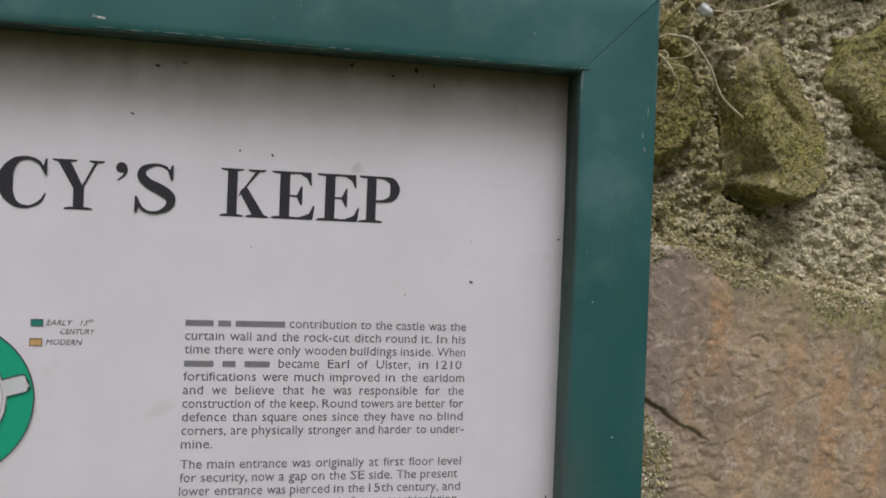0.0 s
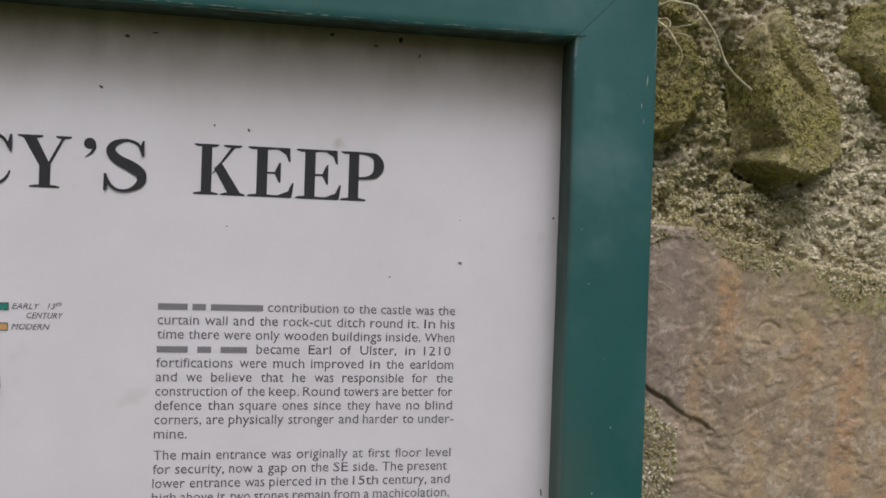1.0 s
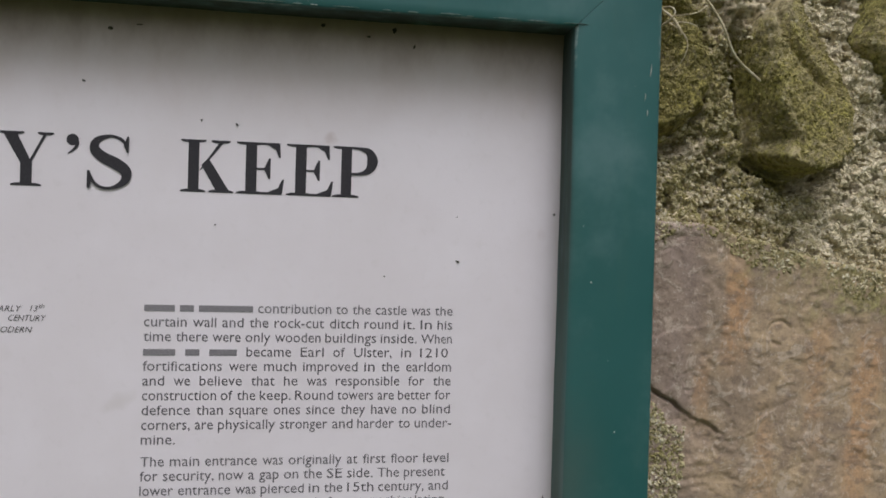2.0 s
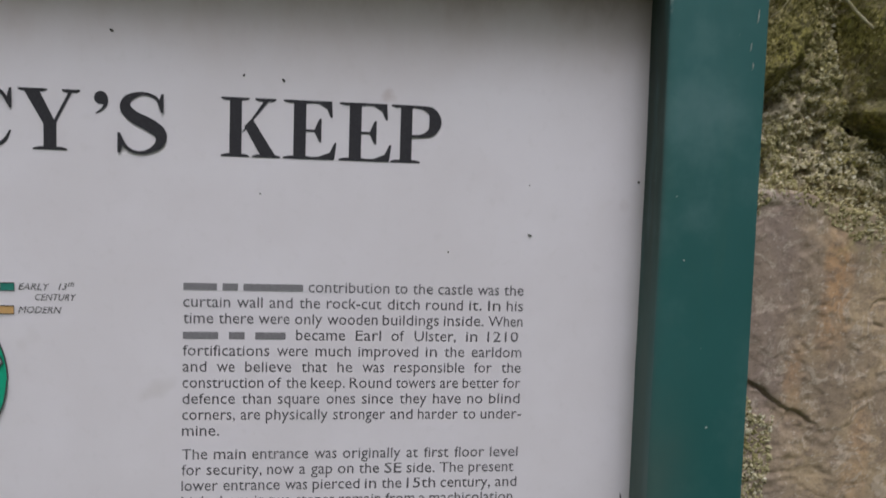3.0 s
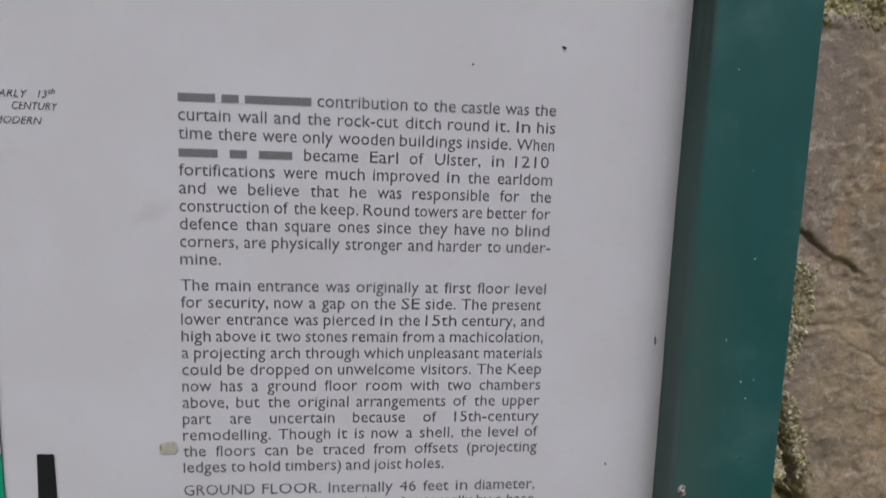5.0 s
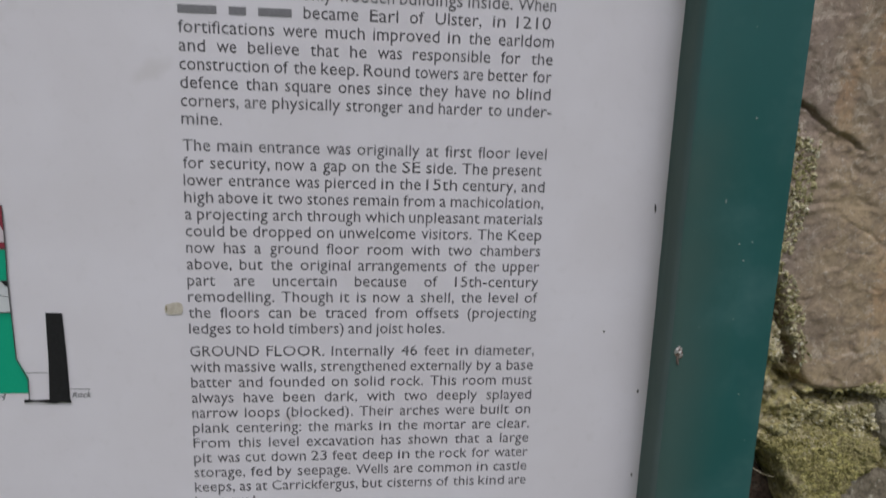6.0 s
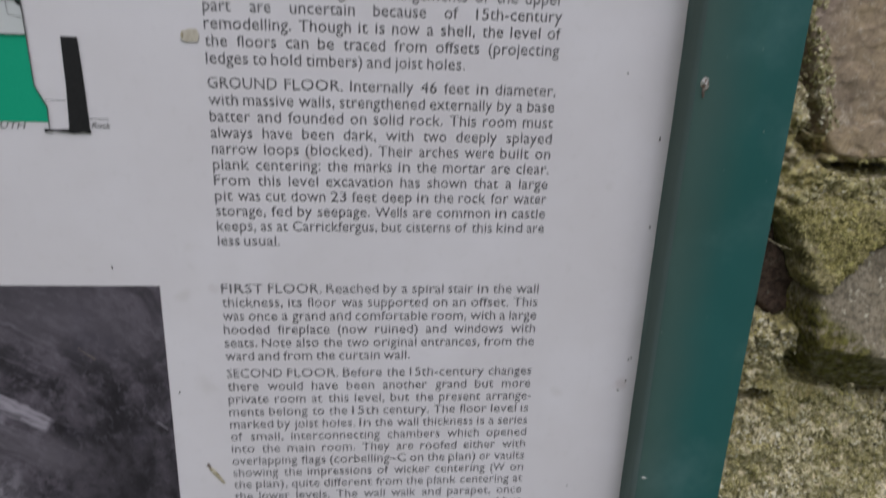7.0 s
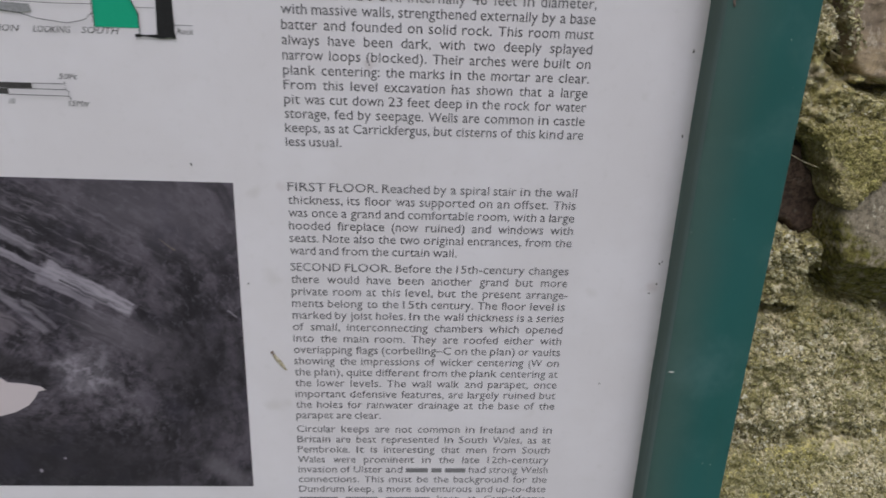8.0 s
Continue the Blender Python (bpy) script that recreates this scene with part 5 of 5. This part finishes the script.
printed("dried_stain", [[(-0.0106, 1.2866), (-0.0084, 1.2858), (-0.0060, 1.2861), (-0.0036, 1.2860), (-0.0026, 1.2872), (-0.0024, 1.2898), (-0.0030, 1.2914), (-0.0048, 1.2920), (-0.0070, 1.2919), (-0.0088, 1.2912), (-0.0104, 1.2908), (-0.0110, 1.2886)]], M_STAIN, y=-0.0005)
speck(-0.0100, 1.2890, 0.0010, 0.0036, 0.1, M_MUD, "dried_stain")
speck(-0.0100, 1.0445, 0.0027, 0.0155, 0.62, M_MUD, "brown_smear")
speck(-0.0135, 1.0500, 0.0024, 0.0036, 0.4, M_RUST, "brown_smear")

# chips, flecks and the nail on the frame
def chip(x, z, w, h, turn=0.0, on=None):
    ob = speck(x, z, w, h, turn, M_CHIP, "paint_chip")
    ob.parent = on or right_rail
    ob.location.y = -0.0300
    return ob


for x, z, w, h, turn in ((0.242, 1.471, 0.0010, 0.0012, 0), (0.258, 1.388, 0.0010, 0.0014, 0), (0.248, 1.350, 0.0007, 0.0028, 0), (0.257, 1.330, 0.0012, 0.0010, 0), (0.260, 1.322, 0.0010, 0.0008, 0),
                         (0.2325, 1.057, 0.0052, 0.0010, 0), (0.2735, 1.590, 0.0006, 0.0100, -0.1), (0.2720, 1.566, 0.0007, 0.0050, 0), (0.2705, 1.575, 0.0005, 0.0060, -0.1), (0.266, 1.255, 0.0008, 0.0008, 0)):
    chip(x, z, w * 0.75, h * 0.75, turn)

for x, z, w, h, turn in ((-0.046, 1.6180, 0.0075, 0.0016, -0.1), (0.081, 1.6420, 0.0012, 0.0010, 0), (0.060, 1.6350, 0.0008, 0.0008, 0), (0.165, 1.6505, 0.0010, 0.0008, 0), (0.020, 1.6525, 0.0010, 0.0010, 0)):
    chip(x, z, w, h, turn, top_rail)
x = -0.05
while x < 0.222:
    w = rnd.uniform(0.004, 0.017)
    scuff = chip(x + w / 2, 1.6128 + rnd.uniform(-0.0002, 0.0005), w, rnd.uniform(0.0003, 0.0008), 0.0, top_rail)
    scuff.data.materials[0] = M_SCUFF
    x += w + rnd.uniform(0.0, 0.012)

bm = bmesh.new()
bmesh.ops.create_icosphere(bm, subdivisions=3, radius=0.0022)
for v in bm.verts:
    v.co *= 1 + 0.7 * noise.noise(v.co * 620)
    v.co = Vector((0.2335 + v.co.x * 0.9, -0.0302 + v.co.y * 0.45, 1.2768 + v.co.z * 1.15))
me = bpy.data.meshes.new("nail")
bm.to_mesh(me)
bm.free()
me.materials.append(M_STEEL)
part("nail", me, right_rail, "rusty bent nail head")
rust = speck(0.2330, 1.2722, 0.0014, 0.0050, 0.15, M_RUST, "rust_streak")
rust.parent, rust.location.y = right_rail, -0.0300


# ---- dry grass and pebble on the wall ----
def straw(points, r0, r1, material, label, group="dry grass stems"):
    ob = new("grass_stem", mesh_of("grass_stem", *tube(points, r0, r1), material, True))
    return tagged(ob, label, "grass stem", group)


straw([(0.298, 0.034, 1.648), (0.306, 0.018, 1.6530), (0.315, 0.014, 1.6525), (0.325, 0.012, 1.6490), (0.338, 0.012, 1.6330), (0.350, 0.016, 1.6140), (0.371, 0.022, 1.6010)], 0.0006, 0.0009, M_STRAW, "pale dry grass stem curling out of the wall")
straw([(0.300, 0.034, 1.650), (0.307, 0.020, 1.6380), (0.311, 0.016, 1.6300), (0.3135, 0.018, 1.6260)], 0.0007, 0.0012, M_STRAW, "short bleached dry grass stem beside the frame")
straw([(0.306, 0.036, 1.642), (0.314, 0.018, 1.6280), (0.3175, 0.016, 1.6180), (0.3150, 0.022, 1.6080), (0.309, 0.034, 1.603)], 0.0004, 0.0003, M_STRAW, "thin dry grass stem looping down the wall")
straw([(0.302, 0.036, 1.648), (0.312, 0.020, 1.6680), (0.325, 0.016, 1.6810), (0.338, 0.024, 1.690), (0.345, 0.036, 1.694)], 0.0012, 0.0008, M_STEM, "green grass stem growing from the joint")
straw([(0.350, 0.036, 1.680), (0.357, 0.024, 1.6760), (0.370, 0.018, 1.6765), (0.387, 0.018, 1.6820), (0.404, 0.022, 1.6910), (0.42, 0.036, 1.70)], 0.0005, 0.0005, M_STRAW, "long thin dry grass stem lying across the stones")
straw([(0.3115, 0.030, 1.6405), (0.3165, 0.018, 1.6385), (0.3235, 0.016, 1.6400), (0.3310, 0.019, 1.6455), (0.3360, 0.032, 1.6490)], 0.0004, 0.0003, M_STRAW, "thin dry grass stem looping down the wall")
straw([(0.3030, 0.032, 1.6320), (0.3060, 0.016, 1.6345), (0.3075, 0.014, 1.6385), (0.3050, 0.016, 1.6420), (0.3015, 0.030, 1.6440)], 0.0007, 0.0005, M_STRAW, "short bleached dry grass stem beside the frame")
straw([(0.3100, 0.030, 1.6360), (0.3160, 0.017, 1.6335), (0.3240, 0.016, 1.6305), (0.3300, 0.030, 1.6290)], 0.0004, 0.0003, M_STRAW, "thin dry grass stem looping down the wall")

straw([(0.318, 0.056, 1.176), (0.327, 0.044, 1.1715), (0.336, 0.042, 1.1685), (0.343, 0.052, 1.166)], 0.0004, 0.0003, M_MUD, "thin pale root over the dark brown stone")

# rounded lump put in for a bright white spot of unknown kind
bm = bmesh.new()
bmesh.ops.create_icosphere(bm, subdivisions=3, radius=0.0050)
for v in bm.verts:
    v.co = Vector((0.3465, 0.036, 1.6795)) + v.co * (1 + 0.55 * noise.noise(v.co * 210)) * 1.0
me = bpy.data.meshes.new("pebble")
bm.to_mesh(me)
bm.free()
me.polygons.foreach_set("use_smooth", [True] * len(me.polygons))
me.materials.append(M_PEBBLE)
tagged(new("pebble", me), "small shiny white lump stuck in the mortar", "pebble")

# ---- the rest of the wall: coarser rubble ----
rs = random.Random(11)
shapes = []
for k in range(10):
    bm = bmesh.new()
    bmesh.ops.create_grid(bm, x_segments=6, y_segments=4, size=0.5)
    for v in bm.verts:
        x, z = v.co.x, v.co.y
        e = max(abs(x), abs(z)) * 2
        wob = noise.noise((x * 2.2 + k * 9, z * 2.2, k))
        v.co = Vector((x * (1 + 0.12 * wob), (0.5 if e > 0.99 else -0.35 * (1 - e ** 4)) + 0.18 * wob, z * (1 + 0.14 * noise.noise((x * 2, z * 2 + k * 7, 3)))))
    for f in bm.faces:
        f.normal_flip()
    me = bpy.data.meshes.new("stone")
    bm.to_mesh(me)
    bm.free()
    me.polygons.foreach_set("use_smooth", [True] * len(me.polygons))
    me.materials.append((M_BIG, M_GREYROCK, M_MOSSY)[k % 3])
    shapes.append(me)
z = 0.02
while z < 2.62:
    h = rs.uniform(0.13, 0.24)
    x = -1.88 + rs.uniform(-0.1, 0)
    while x < 2.05:
        w = rs.uniform(0.18, 0.46)
        cx, cz = x + w / 2, z + h / 2
        near = 0.20 - w / 2 < cx < 0.66 + w / 2 and 0.80 - h / 2 < cz < 1.80 + h / 2
        behind = -0.46 - w / 2 < cx < 0.30 + w / 2 and 0.78 - h / 2 < cz < 1.70 + h / 2
        if not near and -1.88 < cx - w / 2 and cx + w / 2 < 2.08:
            ob = part("stone", shapes[rs.randrange(10)], wall)
            ob.location = (cx, 0.080 if behind else 0.072, cz)
            ob.scale = (w * 0.93, 0.050 if behind else 0.075, h * 0.90)
            ob.rotation_euler = (0, rs.uniform(-0.05, 0.05), 0)
        x += w
    z += h
